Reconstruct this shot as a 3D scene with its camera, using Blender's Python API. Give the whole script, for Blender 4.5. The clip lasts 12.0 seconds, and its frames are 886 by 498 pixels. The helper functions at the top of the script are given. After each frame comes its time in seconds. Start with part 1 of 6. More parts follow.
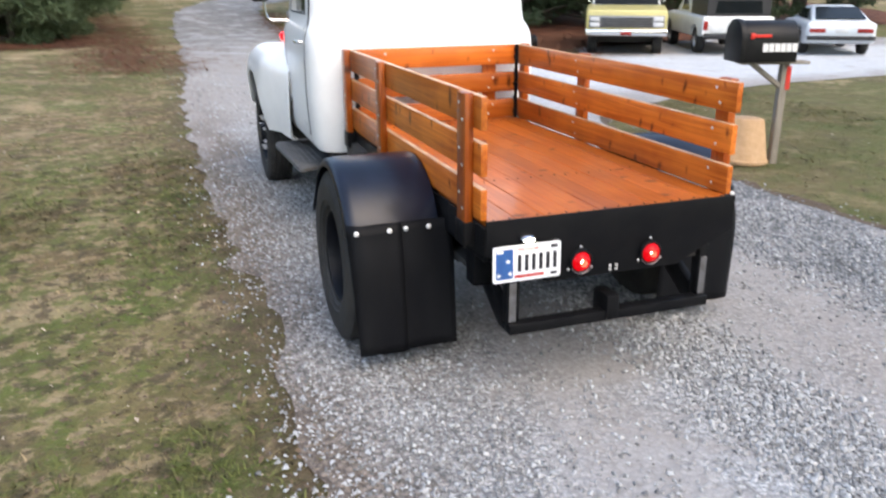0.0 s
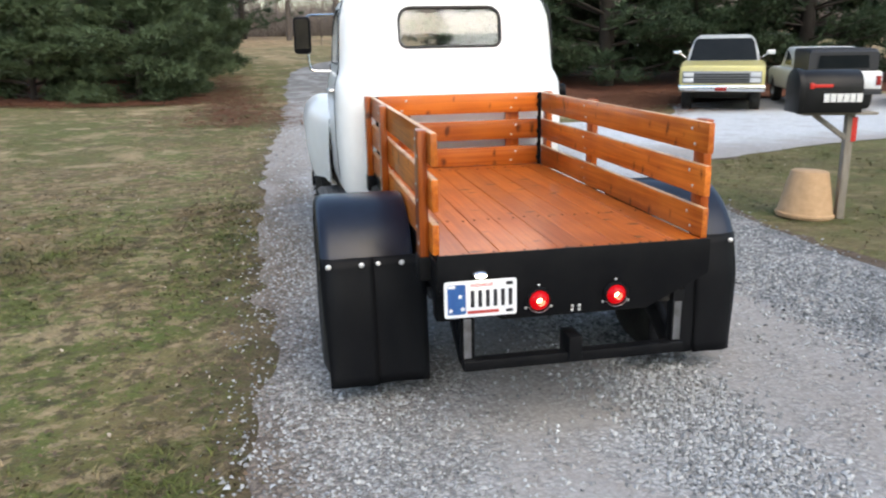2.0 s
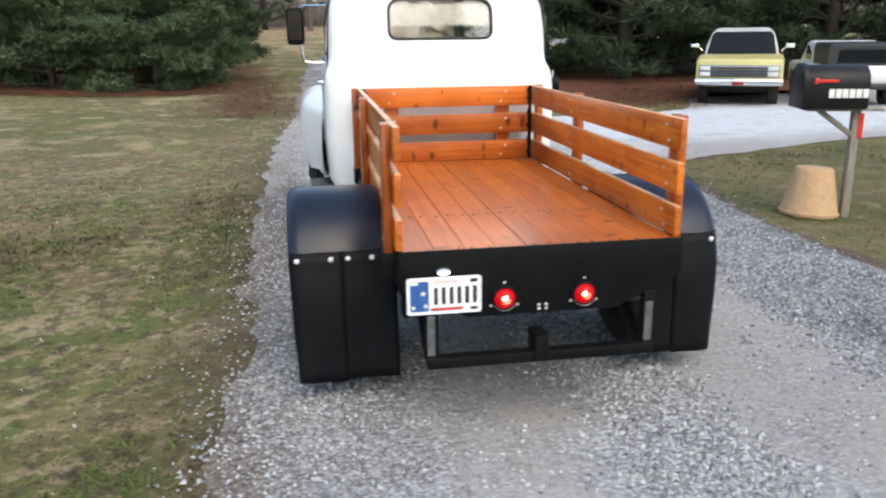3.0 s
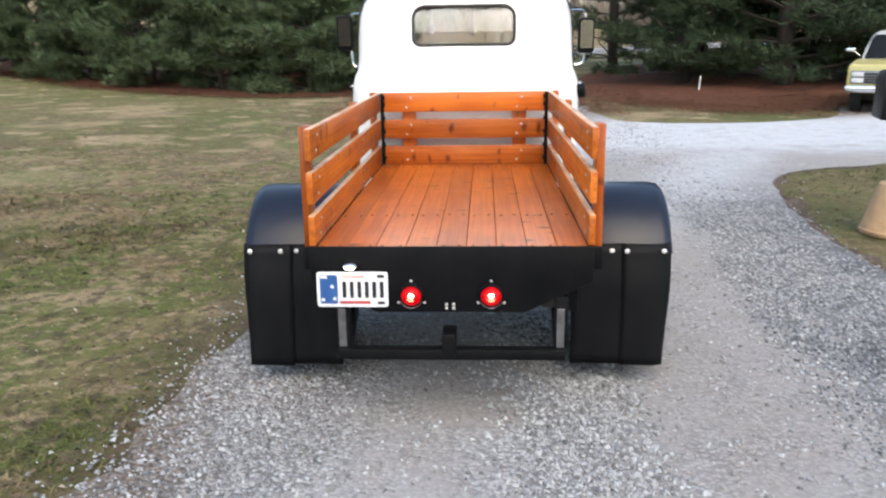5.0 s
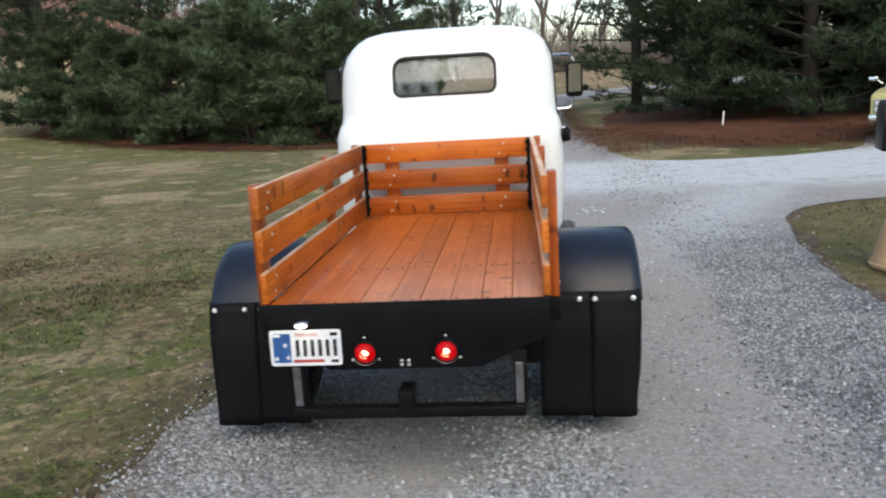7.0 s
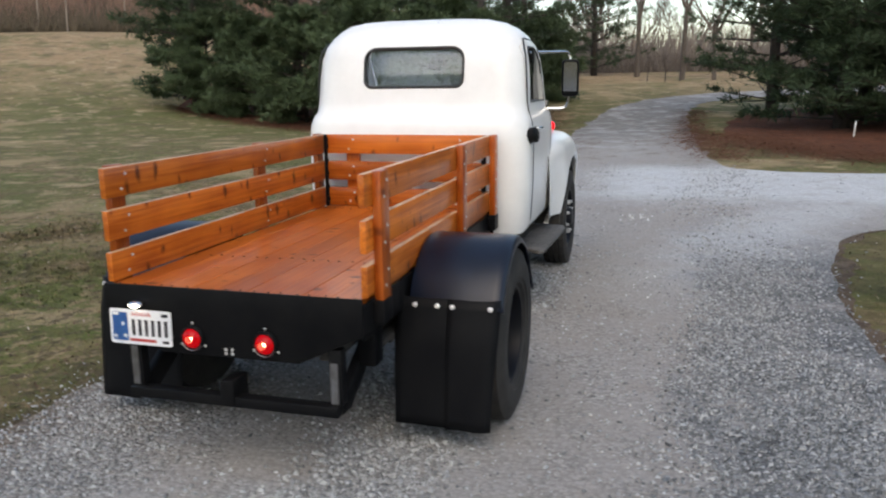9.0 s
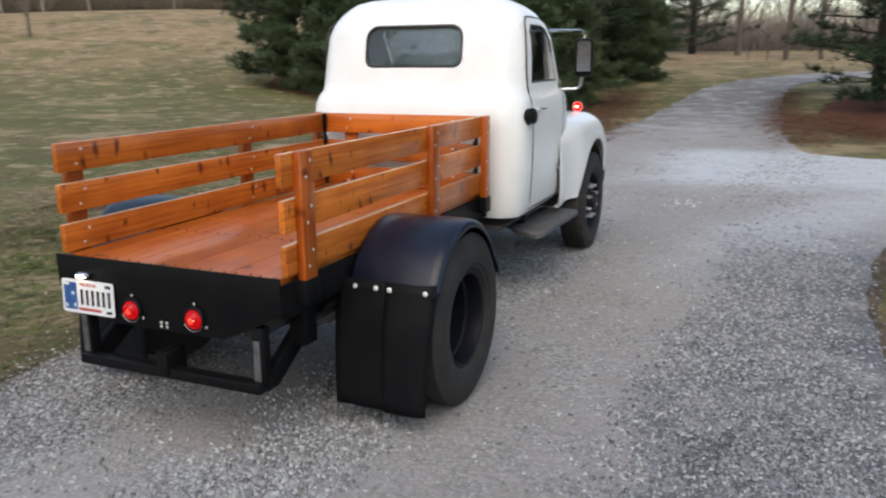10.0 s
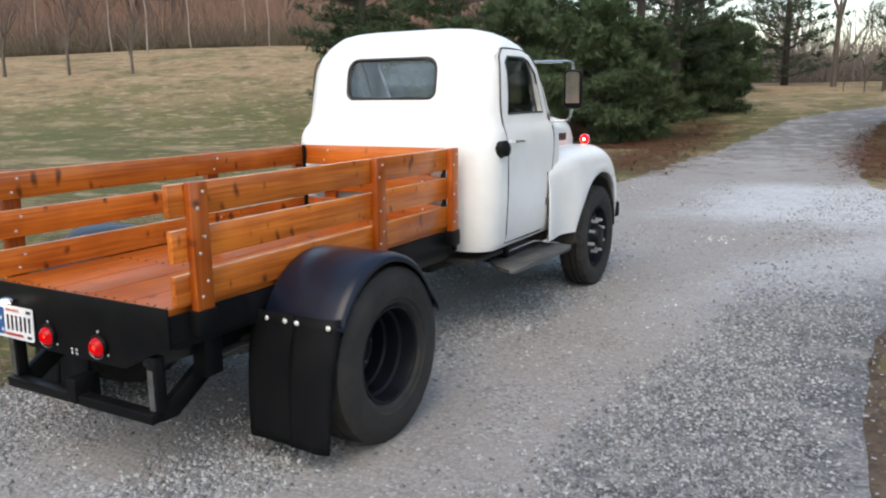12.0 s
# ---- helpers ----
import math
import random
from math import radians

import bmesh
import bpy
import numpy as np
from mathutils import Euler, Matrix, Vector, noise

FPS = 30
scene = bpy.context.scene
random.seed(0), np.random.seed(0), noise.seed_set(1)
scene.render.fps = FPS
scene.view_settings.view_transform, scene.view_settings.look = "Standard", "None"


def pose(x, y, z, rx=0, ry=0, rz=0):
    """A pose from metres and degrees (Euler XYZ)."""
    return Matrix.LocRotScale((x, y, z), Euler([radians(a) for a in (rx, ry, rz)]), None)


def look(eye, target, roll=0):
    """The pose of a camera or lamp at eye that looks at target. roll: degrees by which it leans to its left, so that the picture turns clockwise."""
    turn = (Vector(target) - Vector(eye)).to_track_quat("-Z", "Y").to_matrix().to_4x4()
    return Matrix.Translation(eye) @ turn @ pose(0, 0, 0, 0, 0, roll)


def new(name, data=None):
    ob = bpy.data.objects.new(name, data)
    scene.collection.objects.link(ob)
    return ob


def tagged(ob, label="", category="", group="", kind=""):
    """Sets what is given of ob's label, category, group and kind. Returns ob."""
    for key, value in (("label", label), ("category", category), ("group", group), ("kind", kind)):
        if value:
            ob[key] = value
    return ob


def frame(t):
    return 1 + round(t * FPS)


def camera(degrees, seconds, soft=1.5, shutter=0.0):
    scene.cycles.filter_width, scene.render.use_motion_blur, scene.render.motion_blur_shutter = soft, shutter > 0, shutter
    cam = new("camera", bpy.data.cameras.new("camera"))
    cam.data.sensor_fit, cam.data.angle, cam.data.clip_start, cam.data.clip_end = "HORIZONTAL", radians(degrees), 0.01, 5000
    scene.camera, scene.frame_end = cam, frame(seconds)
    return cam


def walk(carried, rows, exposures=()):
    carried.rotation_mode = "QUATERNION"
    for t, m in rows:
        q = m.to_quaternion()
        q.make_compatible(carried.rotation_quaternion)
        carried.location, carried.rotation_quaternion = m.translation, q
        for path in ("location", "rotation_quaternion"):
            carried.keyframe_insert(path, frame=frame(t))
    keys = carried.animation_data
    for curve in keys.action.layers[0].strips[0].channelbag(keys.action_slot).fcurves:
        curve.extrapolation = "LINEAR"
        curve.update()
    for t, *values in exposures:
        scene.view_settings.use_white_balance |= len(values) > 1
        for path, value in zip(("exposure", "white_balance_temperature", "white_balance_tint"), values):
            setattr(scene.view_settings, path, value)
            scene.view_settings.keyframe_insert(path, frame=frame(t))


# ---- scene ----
cam = camera(59.1, 12.0, 2.1, 0.5)
METRES, EYE, TILT, LEAN, TURN = 5.3, 1.59, 0.0, 0.0, -18.7
ROWS = [
    (0.0, 0.0, 0.0, 0.0, -0.28, -17.19, 0.91),
    (0.5, 0.0218, 0.0011, -0.0031, 2.84, -14.77, 1.39),
    (1.0, 0.0457, 0.0128, -0.0136, 3.96, -17.04, -0.82),
    (1.5, 0.0958, 0.0017, -0.0087, 6.23, -13.64, -0.01),
    (2.0, 0.1193, -0.0046, -0.0164, 8.07, -12.88, 1.32),
    (2.5, 0.1239, 0.0044, -0.0166, 11.07, -12.66, 1.49),
    (3.0, 0.1601, 0.0117, -0.0163, 9.72, -13.44, 0.93),
    (3.2, 0.1844, 0.007, -0.015, 10.16, -11.08, 1.09),
    (4.8, 0.3455, 0.0379, -0.0139, 20.23, -13.54, 0.22),
    (5.0, 0.3554, 0.0407, -0.0168, 22.07, -13.0, 0.74),
    (5.5, 0.363, 0.0485, -0.0153, 23.76, -12.06, 0.66),
    (6.0, 0.3723, 0.0522, -0.0092, 25.09, -9.82, 0.24),
    (6.5, 0.3779, 0.061, -0.0116, 24.04, -8.57, 1.7),
    (7.0, 0.4113, 0.0787, -0.0137, 24.4, -9.72, 3.1),
    (7.5, 0.4677, 0.0958, -0.0116, 25.92, -9.4, 2.24),
    (7.7, 0.4855, 0.1072, -0.0135, 27.33, -9.28, 3.04),
    (9.3, 0.6306, 0.2394, -0.0154, 35.99, -10.68, -0.64),
    (9.5, 0.6463, 0.2607, -0.0143, 36.34, -11.92, -1.01),
    (10.0, 0.7003, 0.2946, -0.0135, 42.0, -11.65, -0.44),
    (10.5, 0.7251, 0.329, -0.0149, 46.33, -13.04, 0.01),
    (11.0, 0.735, 0.3753, -0.0081, 47.06, -15.26, -0.89),
    (11.5, 0.7735, 0.3991, -0.0102, 48.68, -10.46, -0.68),
    (12.0, 0.7919, 0.4097, -0.0131, 48.58, -9.38, -0.37),
]
walk(cam, [(t, pose(0, 0.8, 0, -2.0) @ pose(-1.687, -3.57, EYE, TILT, LEAN, TURN) @ pose(METRES * x, METRES * y, METRES * z, 90 + pitch, roll, yaw)) for t, x, y, z, yaw, pitch, roll in ROWS],
     exposures=[(0.0, 2.33, 7550, 11), (0.5, 2.12, 7530, 10), (1.0, 2.08, 7450, 8), (2.5, 2.11, 7430, 7), (5.0, 2.20, 7520, 9), (5.5, 1.90, 7400, 7), (6.0, 1.96, 7450, 8), (6.5, 1.79, 7450, 6), (7.0, 1.70, 7450, 5), (7.5, 1.72, 7500, 5), (9.5, 1.46, 7650, 9), (10.0, 1.57, 7650, 8), (10.5, 1.91, 7650, 7), (11.0, 1.99, 7650, 6), (11.5, 1.83, 7650, 6), (12.0, 1.78, 7650, 8)])

# ---- world and light ----
world = bpy.data.worlds.new("dusk_sky")
scene.world = world
world.use_nodes = True
wn = world.node_tree
sky = wn.nodes.new("ShaderNodeTexSky")
sky.sky_type = "NISHITA"
sky.sun_disc = False
sky.sun_elevation = radians(48)
sky.sun_rotation = radians(167)
sky.air_density, sky.dust_density, sky.ozone_density = 1.0, 1.3, 0.9
wn.links.new(sky.outputs[0], wn.nodes["Background"].inputs[0])
wn.nodes["Background"].inputs[1].default_value = 0.118
sun = new("sun", bpy.data.lights.new("sun", "SUN"))
sun.data.energy, sun.data.angle, sun.data.color = 0.40, radians(60), (1.0, 0.93, 0.84)
sun.matrix_world = look((0, 0, 9), (-1.9, 8.2, 0))


# ---- building helpers ----
def material(name, base, rough=0.6, metal=0.0, second=None, scale=6.0, detail=6.0, bump=0.0, bump_scale=40.0, coat=0.0, stretch=(1, 1, 1), contrast=(0.35, 0.65), rough_var=0.0, random=0.0, spec=0.5):
    """A principled material: two colours mixed by coarse and fine noise, a fine relief, and a tint per object."""
    m = bpy.data.materials.new(name)
    m.use_nodes = True
    n, l = m.node_tree.nodes, m.node_tree.links
    b = n["Principled BSDF"]
    b.inputs["Roughness"].default_value, b.inputs["Metallic"].default_value = rough, metal
    b.inputs["Coat Weight"].default_value, b.inputs["Specular IOR Level"].default_value = coat, spec
    co = n.new("ShaderNodeTexCoord")
    mp = n.new("ShaderNodeMapping")
    mp.inputs["Scale"].default_value = stretch
    l.new(co.outputs["Object"], mp.inputs[0])
    second = second or tuple(c * 0.8 for c in base)
    n1 = n.new("ShaderNodeTexNoise")
    n1.inputs["Scale"].default_value, n1.inputs["Detail"].default_value = scale, detail
    n1.inputs["Roughness"].default_value = 0.65
    l.new(mp.outputs[0], n1.inputs["Vector"])
    ramp = n.new("ShaderNodeMapRange")
    ramp.inputs[1].default_value, ramp.inputs[2].default_value = contrast
    l.new(n1.outputs[0], ramp.inputs[0])
    mix = n.new("ShaderNodeMix")
    mix.data_type = "RGBA"
    mix.inputs[6].default_value, mix.inputs[7].default_value = (*base, 1), (*second, 1)
    l.new(ramp.outputs[0], mix.inputs[0])
    out = mix.outputs[2]
    if random:
        info = n.new("ShaderNodeObjectInfo")
        hsv = n.new("ShaderNodeHueSaturation")
        mr = n.new("ShaderNodeMapRange")
        mr.inputs[3].default_value, mr.inputs[4].default_value = 1 - random, 1 + random
        l.new(info.outputs["Random"], mr.inputs[0])
        l.new(mr.outputs[0], hsv.inputs["Value"])
        l.new(out, hsv.inputs["Color"])
        out = hsv.outputs[0]
    l.new(out, b.inputs["Base Color"])
    if rough_var:
        rr = n.new("ShaderNodeMapRange")
        rr.inputs[3].default_value, rr.inputs[4].default_value = rough - rough_var, rough + rough_var
        l.new(n1.outputs[0], rr.inputs[0])
        l.new(rr.outputs[0], b.inputs["Roughness"])
    if bump:
        n2 = n.new("ShaderNodeTexNoise")
        n2.inputs["Scale"].default_value, n2.inputs["Detail"].default_value = bump_scale, 4
        l.new(mp.outputs[0], n2.inputs["Vector"])
        bp = n.new("ShaderNodeBump")
        bp.inputs["Strength"].default_value, bp.inputs["Distance"].default_value = bump, 0.01
        l.new(n2.outputs[0], bp.inputs["Height"])
        l.new(bp.outputs[0], b.inputs["Normal"])
    return m


def mesh_of(name, bm, mat, angle=35):
    """A mesh from a bmesh, smooth but for edges sharper than angle."""
    bm.normal_update()
    for e in bm.edges:
        e.smooth = not (len(e.link_faces) == 2 and e.calc_face_angle(0) > radians(angle))
    for f in bm.faces:
        f.smooth = True
    me = bpy.data.meshes.new(name)
    bm.to_mesh(me)
    bm.free()
    if mat:
        me.materials.append(mat)
    return me


def part(name, bm, mat, parent, label="", angle=35):
    """Links a bmesh as one mesh object under a thing or a part."""
    ob = new(name, mesh_of(name, bm, mat, angle))
    ob.parent = parent
    return tagged(ob, label) if label else ob


def piece(name, me, parent, m=None):
    """One more object on a mesh that its fellows share."""
    ob = new(name, me)
    ob.parent = parent
    if m is not None:
        ob.matrix_basis = m
    return ob


def thing(name, label, category, m=None, group="", kind=""):
    ob = new(name)
    ob.empty_display_size = 0.2
    if m is not None:
        ob.matrix_basis = m
    return tagged(ob, label, category, group, kind)


def box(bm, x0, x1, y0, y1, z0, z1, bevel=0.0, seg=2, m=None):
    r = bmesh.ops.create_cube(bm, size=1, matrix=Matrix.Translation(((x0 + x1) / 2, (y0 + y1) / 2, (z0 + z1) / 2)) @ Matrix.Diagonal((x1 - x0, y1 - y0, z1 - z0, 1)))
    vs = r["verts"]
    if bevel:
        es = {e for v in vs for e in v.link_edges}
        g = bmesh.ops.bevel(bm, geom=list(es), offset=bevel, segments=seg, affect="EDGES", profile=0.5)
        vs = list({v for f in g["faces"] for v in f.verts} | {v for v in vs if v.is_valid})
    if m is not None:
        bmesh.ops.transform(bm, matrix=m, verts=vs)
    return bm


def boxed(*a, **k):
    return box(bmesh.new(), *a, **k)


def rod(bm, a, b, r0, r1=None, seg=12, caps=True):
    """A tapered round bar from a to b."""
    a, b = Vector(a), Vector(b)
    d = b - a
    m = Matrix.Translation((a + b) / 2) @ d.to_track_quat("Z", "Y").to_matrix().to_4x4()
    bmesh.ops.create_cone(bm, cap_ends=caps, segments=seg, radius1=r0, radius2=r0 if r1 is None else r1, depth=d.length, matrix=m)
    return bm


def bent_rod(bm, pts, r, seg=10):
    """A tube along points, carried round the bends without twisting; closed where the first point is the last."""
    pts = [Vector(p) for p in pts]
    shut = (pts[0] - pts[-1]).length < 1e-6
    if shut:
        pts = pts[:-1]
    m = len(pts)
    rings, up = [], None
    for i, p in enumerate(pts):
        a, b = (pts[i - 1], pts[(i + 1) % m]) if shut else (pts[max(i - 1, 0)], pts[min(i + 1, m - 1)])
        d = (b - a).normalized()
        if up is None:
            up = d.orthogonal().normalized()
        up = (up - d * up.dot(d)).normalized()
        side = d.cross(up)
        rings.append([bm.verts.new(p + (up * math.cos(2 * math.pi * k / seg) + side * math.sin(2 * math.pi * k / seg)) * r) for k in range(seg)])
    for a, b in zip(rings, rings[1:]):
        for k in range(seg):
            bm.faces.new((a[k], a[(k + 1) % seg], b[(k + 1) % seg], b[k]))
    if shut:
        a, b = rings[-1], rings[0]
        o = min(range(seg), key=lambda q: (a[0].co - b[q].co).length)
        for k in range(seg):
            bm.faces.new((a[k], a[(k + 1) % seg], b[(k + 1 + o) % seg], b[(k + o) % seg]))
    else:
        bm.faces.new(rings[0][::-1])
        bm.faces.new(rings[-1])
    bmesh.ops.recalc_face_normals(bm, faces=bm.faces)
    return bm


def rounded(pts, r, n=4):
    """Points with each inner corner replaced by a short arc."""
    out = [Vector(pts[0])]
    for a, b, c in zip(pts, pts[1:], pts[2:]):
        a, b, c = Vector(a), Vector(b), Vector(c)
        p, q = b + (a - b).normalized() * r, b + (c - b).normalized() * r
        for k in range(n + 1):
            t = k / n
            out.append((1 - t) ** 2 * p + 2 * t * (1 - t) * b + t * t * q)
    out.append(Vector(pts[-1]))
    return out


def loft(bm, loops, closed=True, caps=True):
    rings = [[bm.verts.new(p) for p in lp] for lp in loops]
    n = len(rings[0])
    for a, b in zip(rings, rings[1:]):
        for k in range(n if closed else n - 1):
            bm.faces.new((a[k], a[(k + 1) % n], b[(k + 1) % n], b[k]))
    if caps and closed:
        bm.faces.new(rings[0][::-1])
        bm.faces.new(rings[-1])
    return bm


def lathe(bm, profile, seg=48, axis="X", wobble=None):
    """Turns (along, radius) pairs about an axis through the origin; wobble(i, k) adds to a radius."""
    rings = []
    for i, (u, r) in enumerate(profile):
        ring = []
        for k in range(seg):
            a = 2 * math.pi * k / seg
            rr = r + (wobble(i, k) if wobble else 0)
            c, s = rr * math.cos(a), rr * math.sin(a)
            ring.append(bm.verts.new({"X": (u, c, s), "Y": (c, u, s), "Z": (c, s, u)}[axis]))
        rings.append(ring)
    for a, b in zip(rings, rings[1:]):
        for k in range(seg):
            bm.faces.new((a[k], a[(k + 1) % seg], b[(k + 1) % seg], b[k]))
    bmesh.ops.recalc_face_normals(bm, faces=bm.faces)
    return bm


def prism(bm, outline, axis, lo, hi, bevel=0.0):
    """An outline of (u, v) pushed along an axis from lo to hi: X takes (y, z), Y takes (x, z), Z takes (x, y)."""
    def at(u, v, w):
        return {"X": (w, u, v), "Y": (u, w, v), "Z": (u, v, w)}[axis]
    loft(bm, [[at(u, v, lo) for u, v in outline], [at(u, v, hi) for u, v in outline]])
    bmesh.ops.recalc_face_normals(bm, faces=bm.faces)
    if bevel:
        bmesh.ops.bevel(bm, geom=[e for e in bm.edges if e.calc_face_angle(0) > 0.5], offset=bevel, segments=2, affect="EDGES", profile=0.5)
    return bm


def round_rect(x0, x1, y0, y1, r, n=6):
    """The outline of a rectangle with round corners; r: one radius, or four from the lower right on, anticlockwise."""
    rs = r if isinstance(r, (tuple, list)) else (r,) * 4
    out = []
    for (cx, cy, a0), q in zip(((x1, y0, -90), (x1, y1, 0), (x0, y1, 90), (x0, y0, 180)), rs):
        ox, oy = (cx - q if cx == x1 else cx + q), (cy - q if cy == y1 else cy + q)
        for k in range(n + 1):
            a = radians(a0 + 90 * k / n)
            out.append((ox + q * math.cos(a), oy + q * math.sin(a)))
    return out


def carved(bm, cutters, op="DIFFERENCE"):
    """The bmesh after a boolean with each cutter (a list of bmeshes)."""
    a = new("carving", mesh_of("carving", bm, None))
    tools = []
    for c in cutters:
        t = new("cutter", mesh_of("cutter", c, None))
        md = a.modifiers.new("cut", "BOOLEAN")
        md.operation, md.solver, md.object = op, "EXACT", t
        tools.append(t)
    bpy.context.view_layer.update()
    me = bpy.data.meshes.new_from_object(a.evaluated_get(bpy.context.evaluated_depsgraph_get()))
    out = bmesh.new()
    out.from_mesh(me)
    bpy.data.meshes.remove(me)
    for o in (a, *tools):
        d = o.data
        bpy.data.objects.remove(o)
        bpy.data.meshes.remove(d)
    bmesh.ops.remove_doubles(out, verts=out.verts, dist=1e-5)
    return out


def spline(pts, step):
    """A Catmull-Rom line through points, sampled about every step metres."""
    p = [Vector(q) for q in pts]
    p = [2 * p[0] - p[1]] + p + [2 * p[-1] - p[-2]]
    out = []
    for a, b, c, d in zip(p, p[1:], p[2:], p[3:]):
        n = max(1, int((c - b).length / step))
        for k in range(n):
            t = k / n
            out.append(0.5 * (2 * b + (c - a) * t + (2 * a - 5 * b + 4 * c - d) * t * t + (3 * b - a - 3 * c + d) * t ** 3))
    return out + [p[-2]]


def smooth(a, b, v):
    t = min(1, max(0, (v - a) / (b - a)))
    return t * t * (3 - 2 * t)


def mesh_from(name, verts, faces, mat):
    """A mesh from numpy arrays: verts (n, 3), faces (m, k)."""
    me = bpy.data.meshes.new(name)
    k = faces.shape[1]
    me.vertices.add(len(verts))
    me.vertices.foreach_set("co", np.ascontiguousarray(verts, dtype=np.float32).ravel())
    me.loops.add(faces.size)
    me.loops.foreach_set("vertex_index", np.ascontiguousarray(faces, dtype=np.int32).ravel())
    me.polygons.add(len(faces))
    me.polygons.foreach_set("loop_start", np.arange(0, faces.size, k, dtype=np.int32))
    me.update(calc_edges=True)
    me.validate()
    me.materials.append(mat)
    return me


# ---- materials ----
white_paint = material("white_paint", (0.78, 0.78, 0.77), 0.30, second=(0.72, 0.72, 0.71), scale=3.5, coat=0.3, bump=0.03, bump_scale=9, rough_var=0.08)
black_paint = material("black_paint", (0.0045, 0.0048, 0.0058), 0.4, second=(0.008, 0.008, 0.0085), scale=5, bump=0.04, bump_scale=60, rough_var=0.12, spec=0.09)
# fender black carries the blue sheen of the sky in its base colour
fender_black = material("fender_black", (0.0040, 0.0068, 0.0150), 0.32, second=(0.0060, 0.0105, 0.0235), scale=7, bump=0.06, bump_scale=30, rough_var=0.08, spec=0.34)
flap_rubber = material("flap_rubber", (0.0052, 0.0056, 0.007), 0.5, second=(0.008, 0.0084, 0.0095), scale=4, stretch=(2, 2, 0.7), bump=0.03, bump_scale=40, rough_var=0.1, spec=0.09)
tyre_rubber = material("tyre_rubber", (0.016, 0.016, 0.016), 0.7, second=(0.034, 0.032, 0.030), scale=8, bump=0.12, bump_scale=70, spec=0.25)
chrome = material("chrome", (0.75, 0.75, 0.76), 0.12, metal=1.0, second=(0.6, 0.6, 0.6), scale=20)
steel = material("bare_steel", (0.30, 0.30, 0.31), 0.4, metal=0.9, second=(0.18, 0.17, 0.165), scale=15, bump=0.1)
grey_step = material("worn_step_rubber", (0.055, 0.055, 0.055), 0.75, second=(0.10, 0.095, 0.09), scale=10, bump=0.2, bump_scale=60)
underside = material("underbody", (0.015, 0.014, 0.013), 0.8, second=(0.035, 0.03, 0.025), scale=6, bump=0.2)
gasket = material("window_rubber", (0.012, 0.012, 0.012), 0.5, second=(0.02, 0.02, 0.02))
seat_vinyl = material("seat_vinyl", (0.05, 0.035, 0.025), 0.5, second=(0.03, 0.02, 0.016), scale=12, bump=0.1)


def glass_material(name, tint, rough=0.02):
    m = bpy.data.materials.new(name)
    m.use_nodes = True
    b = m.node_tree.nodes["Principled BSDF"]
    b.inputs["Base Color"].default_value = (*tint, 1)
    b.inputs["Transmission Weight"].default_value = 1
    b.inputs["Roughness"].default_value = rough
    b.inputs["IOR"].default_value = 1.5
    return m


cab_glass = glass_material("cab_glass", (0.93, 0.95, 0.93))
dark_glass = glass_material("dark_glass", (0.25, 0.28, 0.28))


def lens_material(name, colour, glow):
    m = bpy.data.materials.new(name)
    m.use_nodes = True
    b = m.node_tree.nodes["Principled BSDF"]
    b.inputs["Base Color"].default_value = (*colour, 1)
    b.inputs["Roughness"].default_value = 0.15
    b.inputs["Specular IOR Level"].default_value = 0.2
    b.inputs["Emission Color"].default_value = (*colour, 1)
    b.inputs["Emission Strength"].default_value = glow
    return m


red_lens = lens_material("red_lens", (0.13, 0.0004, 0.0016), 1.05)
turn_lens = lens_material("turn_lens", (0.40, 0.004, 0.006), 1.6)
bulb_glow = lens_material("lit_bulb", (1.0, 0.42, 0.26), 5.5)
plate_bulb = lens_material("plate_bulb", (1.0, 0.95, 0.85), 4.0)


